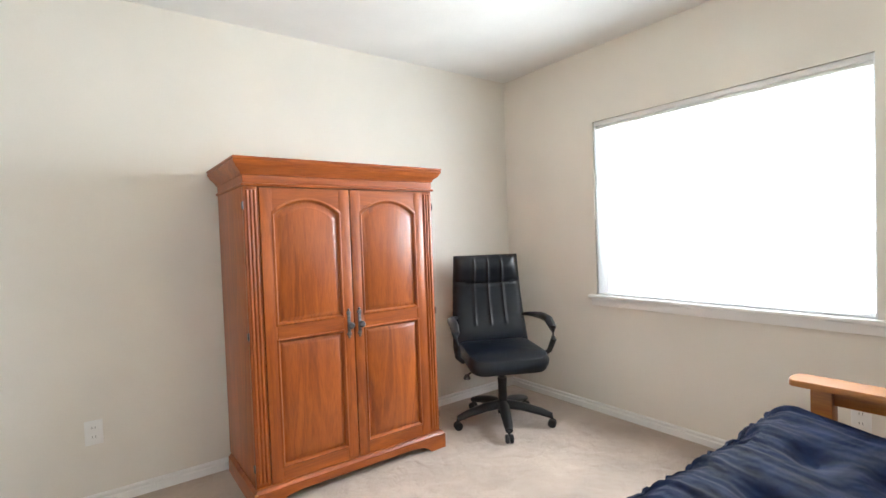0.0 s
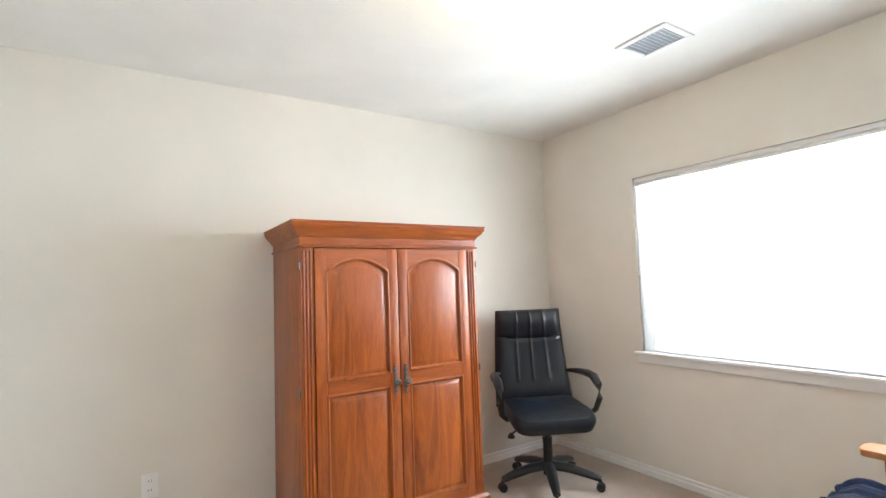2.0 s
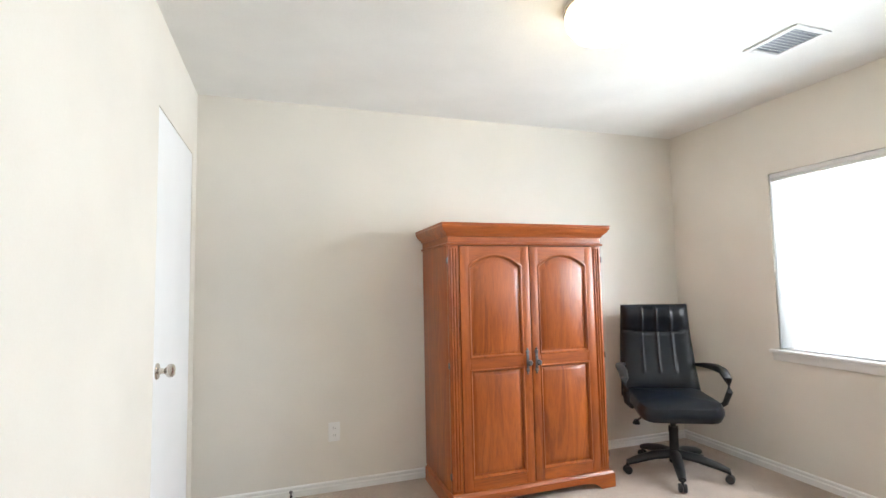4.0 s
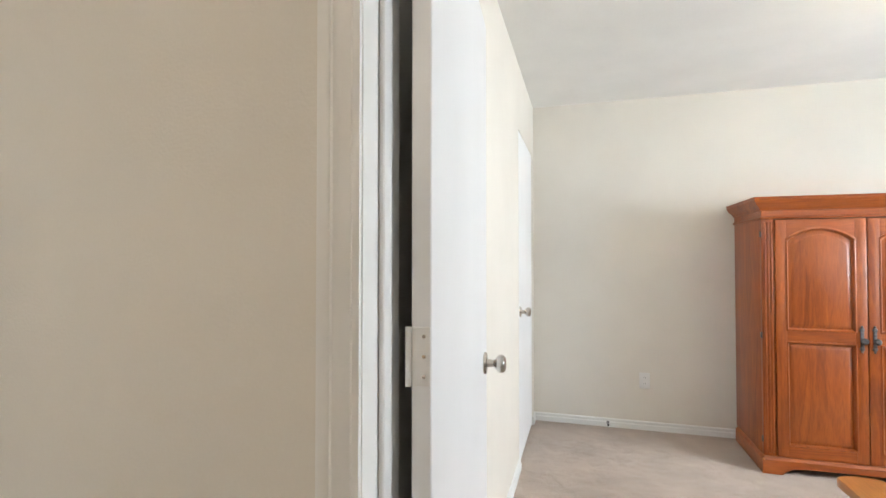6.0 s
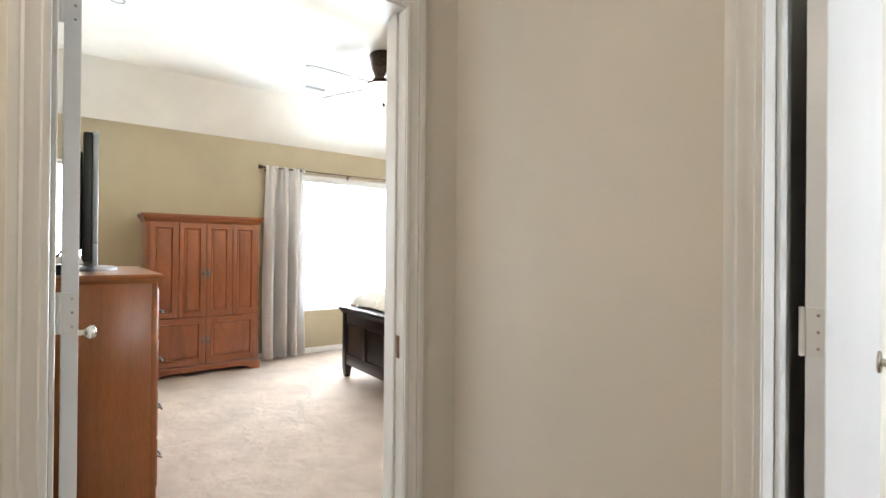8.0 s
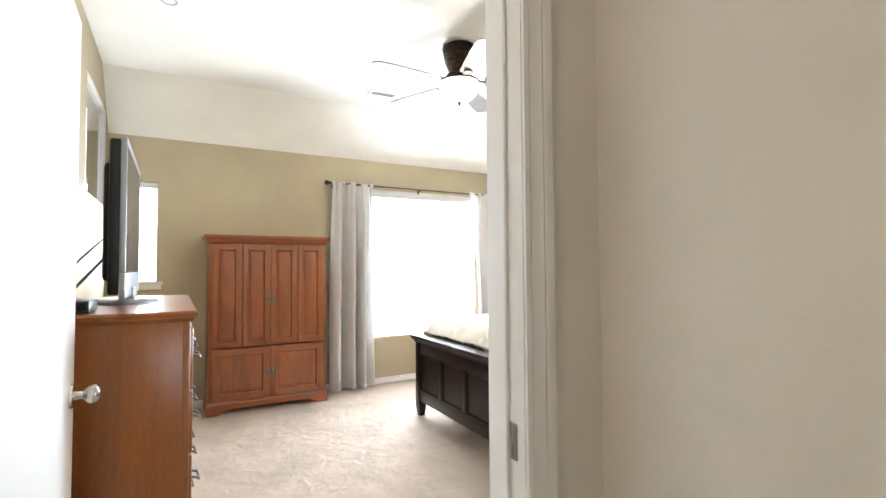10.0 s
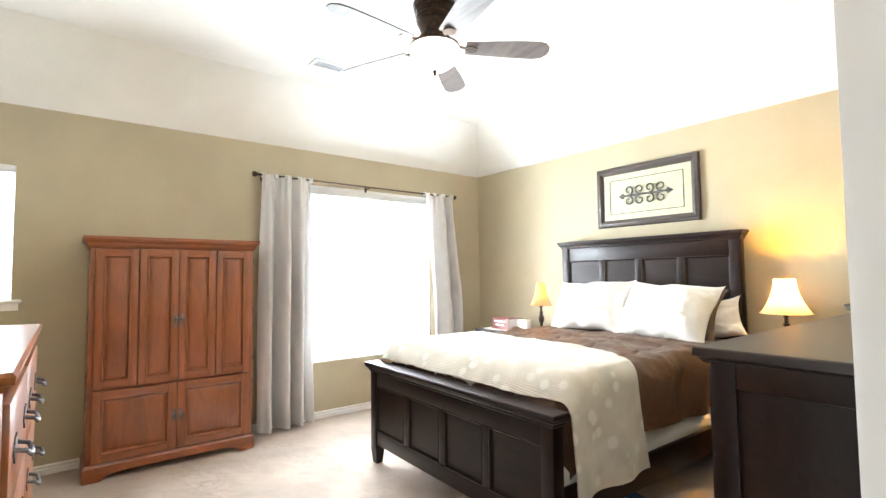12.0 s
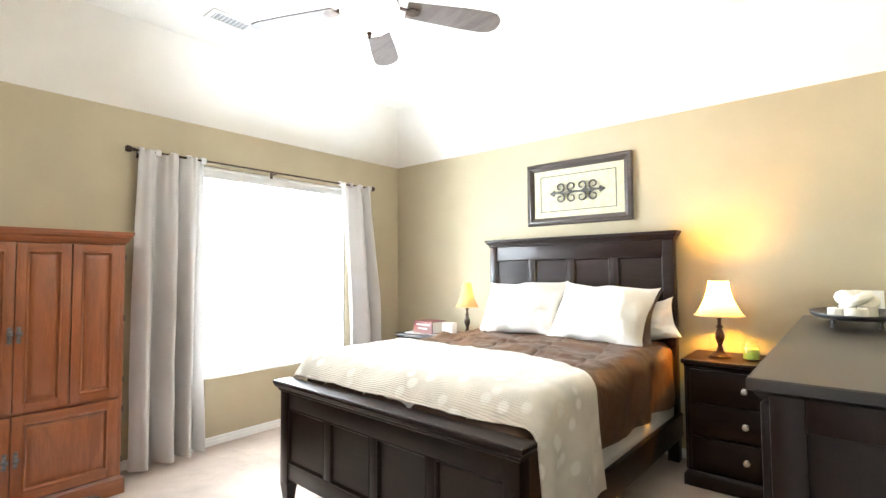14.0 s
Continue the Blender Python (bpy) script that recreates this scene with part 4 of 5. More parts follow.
def bedroom_armoire():
    a = thing("armoire", "brown cherry wood armoire with folding upper doors slightly ajar", "armoire", pose(-3.888, -0.054, 0, 0, 0, 90))
    w, d = 1.025, 0.355
    hw = w / 2
    for s in (-1, 1):
        x0, x1 = sorted((s * hw, s * (hw - 0.022)))
        part("side_panel", box(x0, x1, 0.012, d, 0.09, 1.50, 0.003), CHERRY, a)
        x0, x1 = sorted((s * hw, s * (hw - 0.03)))
        part("face_stile", box(x0, x1, 0.0, 0.02, 0.09, 1.50, 0.002), CHERRY, a)
    part("back_panel", box(-hw + 0.02, hw - 0.02, d - 0.012, d, 0.09, 1.50, 0), CHERRY, a)
    part("middle_rail", box(-hw + 0.03, hw - 0.03, 0.002, 0.3, 0.565, 0.585, 0.002), CHERRY_FLAT, a)
    part("top_rail", box(-hw + 0.03, hw - 0.03, 0.002, 0.02, 1.475, 1.50, 0.002), CHERRY_FLAT, a)
    part("bottom_board", box(-hw + 0.02, hw - 0.02, 0.003, d - 0.012, 0.09, 0.11, 0), CHERRY_FLAT, a)
    part("crown", moulding(-hw, hw, 0, d, [(0.0, 1.50), (0.006, 1.502), (0.008, 1.512), (0.016, 1.520), (0.020, 1.538), (0.032, 1.546), (0.036, 1.558), (0.040, 1.562), (0.040, 1.578)]), CHERRY_FLAT, a, "stepped crown moulding")
    q = (hw - 0.028) / 2
    fold = 2.2
    for s in (-1, 1):
        for k in (0, 1):
            piv = pose(s * (hw - 0.028), -0.003, 0) if k else pose(s * q, -0.003 - q * math.sin(radians(fold)), 0)
            ang = (1 if k else -1) * s * fold
            x0, x1 = (-q + 0.002, -0.002) if s > 0 else (0.002, q - 0.002)
            dr = panel_door(a, "upper_door", x0, x1, 0.588, 1.496, 0.048, [(0.636, 1.448, 0)], -0.022, (CHERRY, CHERRY_FLAT))
            dr.matrix_basis = piv @ Matrix.Rotation(radians(ang), 4, "Z")
            if not k:
                kx = (x0 + 0.018) if s > 0 else (x1 - 0.018)
                part("knob", moved(lathe([(0, 0), (0.012, 0), (0.006, 0.004), (0.006, 0.014), (0.014, 0.02), (0.015, 0.026), (0.008, 0.031), (0, 0.032)], 18), pose(kx, -0.022, 1.01, 90)), PEWTER, dr)
                part("knob_plate", box(kx - 0.009, kx + 0.009, -0.0245, -0.0215, 0.955, 1.045, 0.002), PEWTER, dr)
        x0, x1 = sorted((s * 0.002, s * (hw - 0.028)))
        dr = panel_door(a, "lower_door", x0, x1, 0.115, 0.568, 0.055, [(0.168, 0.515, 0)], -0.022, (CHERRY, CHERRY_FLAT))
        part("knob", moved(lathe([(0, 0), (0.012, 0), (0.006, 0.004), (0.006, 0.014), (0.014, 0.02), (0.015, 0.026), (0.008, 0.031), (0, 0.032)], 18), pose(s * 0.022, -0.022, 0.345, 90)), PEWTER, dr)
        part("knob_plate", box(s * 0.022 - 0.009, s * 0.022 + 0.009, -0.0245, -0.0215, 0.30, 0.385, 0.002), PEWTER, dr)
        for z in (0.2, 0.5, 0.68, 1.05, 1.42):
            small_hinge(a, s * (hw + 0.003), z)
    bracket_plinth(w + 0.03, d, 0.085, 0.045, CHERRY_FLAT, a)
    for o in a.children:
        if o.name.startswith("plinth"):
            o.location.y -= 0.024 if not o.name.startswith("plinth_side") else -0.0
    return a


bedroom_armoire()


def curtain(label, y0, y1, top, bottom, folds, flare, lean, seed, tabs):
    c = thing("curtain", label, "curtain", pose(-4.17, 0, -0.023), "window curtains")

    def f(u, v):
        z = top + (bottom - top) * v
        mid = (y0 + y1) / 2
        pinch = 1 - 0.10 * math.exp(-v * 5) + flare * v
        s = u + 0.02 * noise.noise((u * 4, v * 2, seed))
        y = mid + (s - 0.5) * (y1 - y0) * pinch + lean * v - 0.5 * lean * v * v
        amp = 0.032 + 0.050 * min(1, 2 * v)
        ph = folds * 2 * math.pi * (u + 0.05 * noise.noise((u * 3, v * 1.5, seed + 5)))
        ph += 1.3 * math.sin(u * 5 + seed) * (0.4 + 0.6 * v)
        x = amp * (math.sin(ph) + 0.22 * math.sin(1.9 * ph + seed) * (1 - 0.4 * v)) + 0.016 * noise.noise((u * 9, v * 5, seed + 9)) + 0.008 * math.sin(u * 70) * math.exp(-v * 10)
        return Vector((x + 0.01 + 0.02 * v, y, z + 0.012 * abs(math.sin(ph * 0.5)) * math.exp(-v * 30) * 2))
    part("drape", sheet(f, 130, 60, 0.003), DRAPE, c)
    for k in range(tabs):
        y = y0 + (y1 - y0) * (0.08 + 0.84 * k / (tabs - 1))
        ring = [(0.016 * math.cos(a), y + 0.002 * k, 2.195 + 0.020 * math.sin(a)) for a in (2 * math.pi * i / 18 for i in range(19))]
        part("tab", loft([[(x, yy - 0.018, z), (x, yy + 0.018, z), (x * 1.18, yy + 0.018, 2.195 + (z - 2.195) * 1.18), (x * 1.18, yy - 0.018, 2.195 + (z - 2.195) * 1.18)] for x, yy, z in ring], caps=False), DRAPE, c)
    return c


curtain("pale grey curtain panel hanging in deep folds", 0.585, 1.072, 2.185, 0.045, 2.8, 0.0, -0.03, 3.0, 5)
curtain("pale grey curtain panel with light showing between folds", 2.30, 2.725, 2.185, 0.045, 2.6, 0.0, 0.19, 8.0, 4)
rod = thing("curtain_rod", "thin dark metal curtain rod with square finials", "curtain rod", pose(-4.17, 0, 2.172))
part("pole", tube([(0, 0.586, 0), (0, 2.70, 0)], 0.008, 12), BRONZE, rod)
for y, s in ((0.586, -1), (2.70, 1)):
    part("finial", moved(lathe([(0, 0), (0.010, 0), (0.014, 0.008), (0.010, 0.014), (0.020, 0.022), (0.024, 0.045), (0.019, 0.055), (0, 0.057)], 16), pose(0, y, 0, -90 * s)), BRONZE, rod, "dark flared finial")
for y in (0.63, 1.65, 2.66):
    part("bracket", merged(tube([(0, y, -0.010), (-0.05, y, -0.012), (-0.078, y, -0.012)], 0.006, 8), box(-0.0798, -0.0755, y - 0.012, y + 0.012, -0.04, 0.02, 0.001, 1)), BRONZE, rod)


BED = pose(-2.200, 2.075, 0, 0, 0, -1.4) @ pose(2.215, -2.09, 0)     # the bed stands slightly askew


def bed():
    b = thing("bed", "queen bed with espresso panelled headboard and footboard", "bed", BED @ pose(-2.215, 0, 0))
    hw, hh = 0.825, 0.787      # half widths of the foot and the head
    xs = [-hw + 0.075 + (2 * hw - 0.15) * k / 4 for k in range(5)]

    def board(name, half, y0, y1, top, low):
        return part(name, box(-half + 0.06, half - 0.06, y0 + 0.018, y1 - 0.014, low, top - 0.05, 0.002), ESPRESSO, b)
    # headboard, its front towards -y
    hb = board("headboard", hh, 3.09, 3.155, 1.575, 0.30)
    for s in (-1, 1):
        x0, x1 = sorted((s * hh, s * (hh - 0.075)))
        part("post", box(x0, x1, 3.085, 3.155, 0, 1.55, 0.004), ESPRESSO, hb)
    for z0, z1 in ((1.42, 1.55), (1.10, 1.165), (0.62, 0.72)):
        part("rail", box(-hh + 0.075, hh - 0.075, 3.092, 3.14, z0, z1, 0.003), ESPRESSO, hb)
    xh = [-hh + 0.075 + (2 * hh - 0.15) * k / 4 for k in range(5)]
    for k in range(1, 4):
        part("mullion", box(xh[k] - 0.03, xh[k] + 0.03, 3.092, 3.14, 1.165, 1.42, 0.003), ESPRESSO, hb)
    for k in range(4):
        a, c = xh[k] + (0.03 if k else 0.0), xh[k + 1] - (0.03 if k < 3 else 0.0)
        part("panel", raised_panel(a, c, 1.165, 1.42, 3.100, 0, 0.002, 0.022, True), ESPRESSO, hb)
        part("panel", raised_panel(a, c, 0.72, 1.10, 3.100, 0, 0.002, 0.022, True), ESPRESSO, hb)
    part("crown", moulding(-hh, hh, 3.085, 3.158, [(0.0, 1.535), (0.006, 1.540), (0.008, 1.552), (0.020, 1.562), (0.026, 1.578), (0.034, 1.582), (0.034, 1.598), (0.030, 1.600)]), ESPRESSO, hb, "moulded headboard crown")
    # footboard
    fb = board("footboard", hw, 1.025, 1.09, 0.665, 0.13)
    for s in (-1, 1):
        x0, x1 = sorted((s * hw, s * (hw - 0.075)))
        part("post", box(x0, x1, 1.02, 1.09, 0.10, 0.645, 0.004), ESPRESSO, fb)
        part("foot", loft([[(cx, cy, z) for cx, cy in ((x0 + t, 1.02 + t), (x1 - t, 1.02 + t), (x1 - t, 1.09 - t), (x0 + t, 1.09 - t))] for t, z in ((0.012, 0), (0.0, 0.102))]), ESPRESSO, fb)
    for z0, z1 in ((0.535, 0.645), (0.13, 0.225)):
        part("rail", box(-hw + 0.075, hw - 0.075, 1.028, 1.075, z0, z1, 0.003), ESPRESSO, fb)
    for k in range(1, 4):
        part("mullion", box(xs[k] - 0.028, xs[k] + 0.028, 1.028, 1.075, 0.225, 0.535, 0.003), ESPRESSO, fb)
    for k in range(4):
        a, c = xs[k] + (0.028 if k else 0.0), xs[k + 1] - (0.028 if k < 3 else 0.0)
        part("panel", raised_panel(a, c, 0.225, 0.535, 1.036, 0, 0.002, 0.022, True), ESPRESSO, fb)
    part("crown", moulding(-hw, hw, 1.02, 1.095, [(0.0, 0.628), (0.008, 0.634), (0.010, 0.646), (0.024, 0.656), (0.028, 0.668), (0.032, 0.672), (0.032, 0.688), (0.027, 0.692)]), ESPRESSO, fb, "moulded footboard cap")
    for s in (-1, 1):
        x0, x1 = sorted((s * (hw - 0.005), s * (hw - 0.035)))
        part("side_rail", box(x0, x1, 1.09, 3.085, 0.19, 0.345, 0.004), ESPRESSO, b)
    part("box_spring", moved(rounded(1.56, 1.97, 0.24, 0.06), Matrix.Translation((0, 2.085, 0.365))), SHEET, b, "pale grey box spring")
    part("mattress", moved(rounded(1.55, 1.95, 0.26, 0.08), Matrix.Translation((0, 2.085, 0.615))), LINEN, b)


bed()


def comforter():
    c = thing("comforter", "brown satin comforter spread over the bed", "comforter", BED @ pose(-2.215, 0, 0))

    def f(u, v):
        s = (u - 0.5) * 2.25
        y = 1.105 + (2.98 - 1.105) * v
        half, r = 0.80, 0.10
        top = 0.812 - 0.150 * max(0, 1 - v / 0.13) ** 2 + 0.02 * v
        a = abs(s)
        sg = 1 if s > 0 else -1
        flat = half - r
        if a < flat:
            x, z = s, top
        elif a < flat + r * math.pi / 2:
            t = (a - flat) / r
            x, z = sg * (flat + r * math.sin(t)), top - r * (1 - math.cos(t))
        else:
            dn = a - flat - r * math.pi / 2
            x, z = sg * (half + 0.10 * dn * (0.5 + 0.5 * math.sin(y * 9 + sg))), top - r - dn
        w = 0.018 * noise.noise((s * 3, y * 3, 1.0)) + 0.010 * noise.noise((s * 8 + y * 3, y * 9, 2.0))
        side = min(1, max(0, (a - 0.70) / 0.2))
        fold = 0.022 * math.sin(y * 13 + 1.2 * math.sin(y * 5) + s * 2) * side
        crease = -0.010 * math.exp(-(((s * 1.6 + 0.15 * math.sin(y * 2.5)) % 0.55 - 0.275) / 0.018) ** 2) + 0.006 * noise.noise((s * 17 + 4 * y, y * 15, 5.0))
        ridge = crease + 0.018 * math.exp(-((y - 2.42 - 0.12 * s) / 0.035) ** 2) + 0.012 * math.exp(-((y - 2.2 + 0.2 * s) / 0.03) ** 2)
        hem = 0.03 * math.sin(y * 4 + 1) * side
        free = min(1.0, max(0.0, (y - 1.60) / 0.25))
        fold *= free
        x = sg * min(abs(x), half + 0.004) if not free else sg * (half + (abs(x) - half) * free) if abs(x) > half else x
        corner = max(0.0, 1 - v / 0.06) * side
        x -= sg * 0.05 * corner
        y += 0.03 * corner
        return Vector((x + sg * fold, y, z + (w + ridge) * (1 - side * 0.6) + hem * 0.6))
    part("cloth", sheet(f, 170, 140, 0.012), BROWN, c)

    def end(u, v):
        x = (u - 0.5) * 1.58
        lip = 0.02 * noise.noise((x * 4, v * 2, 4.0))
        rim = abs(2 * u - 1) ** 8
        return Vector((x * (1 - 0.02 * rim), 1.112 - 0.012 * math.sin(v * math.pi) + lip * 0.3 + 0.07 * rim, 0.665 - 0.12 * v - 0.03 * rim))
    part("foot_fold", sheet(end, 40, 8, 0.01), BROWN, c)


comforter()


def throw():
    t = thing("throw_blanket", "cream knitted throw with leaf dots across the bed foot", "throw blanket", BED @ pose(-2.215, 0, 0))

    def f(u, v):
        # v runs along the bed, u across: from the far side over the top and down the near side
        s = -0.93 + (0.93 + 1.36) * u
        bend = min(1.0, max(0.0, (u - 0.56) / 0.24))
        bend = bend * bend * (3 - 2 * bend)
        near, far = 1.095 + 0.05 * bend, 1.93 - 0.27 * bend + 0.45 * max(0, u - 0.78)
        y = near + (far - near) * v
        half, r = 0.838, 0.085
        flat = half - r
        top = 0.842 - 0.125 * max(0, 1 - v / 0.20) ** 2
        a, sg = abs(s), (1 if s > 0 else -1)
        if a < flat:
            x, z = s, top
        elif a < flat + r * math.pi / 2:
            q = (a - flat) / r
            x, z = sg * (flat + r * math.sin(q)), top - r * (1 - math.cos(q))
        else:
            dn = a - flat - r * math.pi / 2
            x, z = sg * (half + 0.01 * dn + 0.018 * math.sin(v * 11 + 1) * min(1, dn * 4)), top - r - dn
        side = min(1, max(0, (a - 0.72) / 0.2))
        w = 0.012 * noise.noise((s * 4, y * 5, 7.0)) + 0.006 * noise.noise((s * 13, y * 13, 3.0))
        return Vector((x, y + 0.015 * noise.noise((s * 2, 1.0, v * 2)), z + w * (1 - 0.5 * side)))
    part("knit", sheet(f, 110, 60, 0.010), THROW, t)


throw()


def pillow(label, m, w, h, t, mat, trim=None):
    p = thing("pillow", label, "pillow", BED @ m, "bed pillows")

    def lump(u, v):
        return 0.045 * noise.noise((u * 2.2, v * 2.2, w * 9)) + 0.022 * noise.noise((u * 5, v * 5, h * 9))
    bm = cushion(w, h, t, 0.62, 34, 28, lump)
    for v in bm.verts:
        u, q = v.co.x / (w / 2), v.co.y / (h / 2)
        k = 1 - 0.15 * (1 - u * u) * (abs(q) ** 2) + 0.03 * noise.noise((u * 1.7, q, w * 5))
        v.co.y *= k
        v.co.x *= 1 - 0.12 * (1 - q * q) * (abs(u) ** 2) + 0.02 * noise.noise((u, q * 1.7, h * 7))
        v.co.z += 0.03 * noise.noise((u * 1.2, q * 1.2, w * 3 + h))
    part("case", bm, mat, p)
    if trim:
        ring = []
        for k in range(64):
            a = 2 * math.pi * k / 64
            c, s = math.cos(a), math.sin(a)
            e = 8.0
            r = (abs(c) ** e + abs(s) ** e) ** (-1 / e)
            ring.append((c * r * w / 2 * 0.985, s * r * h / 2 * 0.985, -0.004))
        part("piping", tube(ring + ring[:1], 0.010, 8), trim, p, "dark brown edge band")


pillow("plump white pillow leaning on the headboard", pose(-2.535, 2.875, 1.02, 62, 0, 2) @ Matrix.Rotation(radians(2), 4, "Z"), 0.73, 0.49, 0.29, LINEN)
pillow("plump white pillow in front of a brown one", pose(-1.865, 2.855, 1.01, 60, 0, -5) @ Matrix.Rotation(radians(-3), 4, "Z"), 0.75, 0.49, 0.29, LINEN)
pillow("brown satin pillow showing past a white one", pose(-1.835, 2.915, 0.99, 64, 0, -5), 0.71, 0.43, 0.14, BROWN)
pillow("smaller cream pillow tucked behind the front pair", pose(-1.645, 2.985, 0.945, 66, 0, 4) @ Matrix.Rotation(radians(14), 4, "Z"), 0.52, 0.30, 0.16, LINEN)
pillow("smaller cream pillow tucked behind the front pair", pose(-2.70, 3.0, 0.98, 70, 0, -3), 0.52, 0.36, 0.13, LINEN)


def round_knob(parent, x, y, z):
    k = part("knob", moved(lathe([(0, 0), (0.017, 0), (0.018, 0.003), (0.008, 0.006), (0.007, 0.014), (0.015, 0.020), (0.017, 0.026), (0.012, 0.031), (0, 0.032)], 20), pose(x, y, z, 90)), NICKEL, parent, "round satin nickel knob")
    return k


def chest(name, label, category, m, w, d, h, rows, cols, mat, plinth=0.09, sides=True, knobs=1, over=0.02):
    """A case with drawers facing -y; origin at the middle of the front on the floor."""
    c = thing(name, label, category, m)
    part("case_body", box(-w / 2, w / 2, 0.014, d, plinth, h - 0.03, 0.004), mat, c)
    if sides:
        for s in (-1, 1):
            bm = bmesh.new()
            xa, xb = sorted((s * w / 2, s * (w / 2 + 0.010)))
            for q in ((0.014, 0.075, plinth, h - 0.03), (d - 0.06, d, plinth, h - 0.03), (0.075, d - 0.06, h - 0.10, h - 0.03), (0.075, d - 0.06, plinth, plinth + 0.08)):
                box(xa, xb, *q, 0.003, into=bm)
            part("side_frame", bm, mat, c)
    part("plinth_base", moulding(-w / 2, w / 2, 0.010, d, [(0.020, 0), (0.020, plinth - 0.025), (0.010, plinth - 0.010), (0.004, plinth)]), mat, c)
    part("top", moulding(-w / 2, w / 2, 0.0, d, [(0.0, h - 0.045), (0.006, h - 0.040), (over * 0.6, h - 0.028), (over, h - 0.024), (over, h - 0.003), (over - 0.004, h)]), ESPRESSO_TOP if over > 0.021 else mat, c)
    z0, z1 = plinth + 0.015, h - 0.055
    for r in range(rows):
        for k in range(cols):
            xa = -w / 2 + 0.022 + (w - 0.044) * k / cols
            xb = -w / 2 + 0.022 + (w - 0.044) * (k + 1) / cols
            za, zb = z0 + (z1 - z0) * r / rows, z0 + (z1 - z0) * (r + 1) / rows
            dr = part("drawer", box(xa + 0.004, xb - 0.004, -0.006, 0.016, za + 0.004, zb - 0.004, 0.004), mat, c)
            for i in range(knobs):
                round_knob(dr, (xa + xb) / 2 if knobs == 1 else xa + (xb - xa) * (0.22 + 0.56 * i), -0.006, (za + zb) / 2)
    return c


chest("nightstand", "espresso nightstand with three drawers and round knobs", "nightstand", pose(-0.945, 2.735, 0, 0, 0, 0), 0.63, 0.42, 0.77, 3, 1, ESPRESSO)
chest("nightstand", "espresso nightstand half hidden behind the bed", "nightstand", pose(-3.455, 2.735, 0), 0.70, 0.42, 0.735, 3, 1, ESPRESSO)
chest("dresser", "long espresso dresser with a broad polished top", "dresser", pose(-0.615, 1.515, 0, 0, 0, -90), 1.70, 0.47, 1.10, 4, 3, ESPRESSO, 0.10, True, 1, 0.024)


def table_lamp(label, place, k, lit, shade):
    t = thing("table_lamp", label, "table lamp", pose(*place), "bedside lamps")
    part("base", lathe([(0, 0), (0.062, 0), (0.064, 0.008), (0.056, 0.016), (0.045, 0.022), (0.028, 0.030), (0.018, 0.042), (0.022, 0.050), (0.015, 0.058), (0.013, 0.075), (0.020, 0.095), (0.028, 0.120), (0.026, 0.145), (0.016, 0.170), (0.012, 0.180), (0.020, 0.186), (0.020, 0.194), (0.011, 0.200), (0.010, 0.235), (0.016, 0.240), (0.016, 0.252), (0, 0.255)], 28), BRONZE, t, "turned dark bronze base")
    z0, z1 = 0.262, 0.480
    prof = []
    for i in range(13):
        q = i / 12
        prof.append((k * (0.058 + 0.082 * (1 - q) ** 1.9), z0 + (z1 - z0) * q))
    n = 40
    rings = [[(r * (1 + 0.012 * math.cos(a * 8)) * math.cos(a), r * (1 + 0.012 * math.cos(a * 8)) * math.sin(a), z) for a in (2 * math.pi * i / n for i in range(n))] for r, z in prof]
    part("shade", loft(rings, caps=False), shade, t, "flared cream bell shade, lit" if lit else "flared cream bell shade")
    part("shade_rim", tube([(0.141 * k * math.cos(a), 0.141 * k * math.sin(a), z0) for a in (2 * math.pi * i / 40 for i in range(41))], 0.004, 6), shade, t)
    part("harp", tube([(0, 0.0, 0.25), (0.03, 0, 0.29), (0.038, 0, 0.36), (0.02, 0, 0.45), (0, 0, 0.475)], 0.002, 6), BRONZE, t)
    g = part("light_bulb", lathe([(0, 0.27), (0.012, 0.272), (0.014, 0.30), (0.026, 0.335), (0.028, 0.355), (0.018, 0.378), (0, 0.386)], 16), GLOW_DOME, t)
    g.visible_shadow = False
    return t


table_lamp("lit bedside lamp with a cream bell shade", (-1.10, 2.94, 0.77), 1.0, True, SHADE)
table_lamp("bedside lamp with an amber-glowing bell shade", (-3.14, 2.97, 0.735), 0.72, False, AMBER)

jar = thing("candle_jar", "green candle in a clear glass jar", "candle", pose(-0.93, 2.92, 0.77))
part("glass_jar", lathe([(0, 0), (0.042, 0), (0.046, 0.006), (0.046, 0.085), (0.036, 0.100), (0.036, 0.112), (0.033, 0.112), (0.033, 0.100), (0.043, 0.084), (0.043, 0.008), (0, 0.006)], 28), JAR, jar)
part("wax", lathe([(0, 0.007), (0.042, 0.008), (0.042, 0.070), (0, 0.068)], 24), WAX_GREEN, jar, "pale green wax")
part("lid", lathe([(0, 0.112), (0.038, 0.112), (0.040, 0.118), (0.030, 0.126), (0.014, 0.130), (0.012, 0.136), (0, 0.138)], 24), JAR, jar)

books = thing("book", "thick red hardback book lying flat", "book", pose(-3.50, 2.86, 0.7485, 0, 0, -6))
part("cover", merged(box(-0.13, 0.13, -0.09, 0.09, 0, 0.005, 0.001, 1), box(-0.13, 0.13, -0.09, 0.09, 0.105, 0.110, 0.001, 1), box(-0.13, 0.13, -0.09, -0.084, 0.005, 0.105, 0.001, 1)), BOOK_RED, books)
part("pages", box(-0.125, 0.125, -0.083, 0.085, 0.005, 0.105, 0), PAPER, books)
for k in range(2):
    part("title_bar", box(-0.09 + 0.02 * k, 0.09 - 0.03 * k, -0.0908, -0.0902, 0.070 - 0.035 * k, 0.086 - 0.035 * k, 0), PAPER, books)
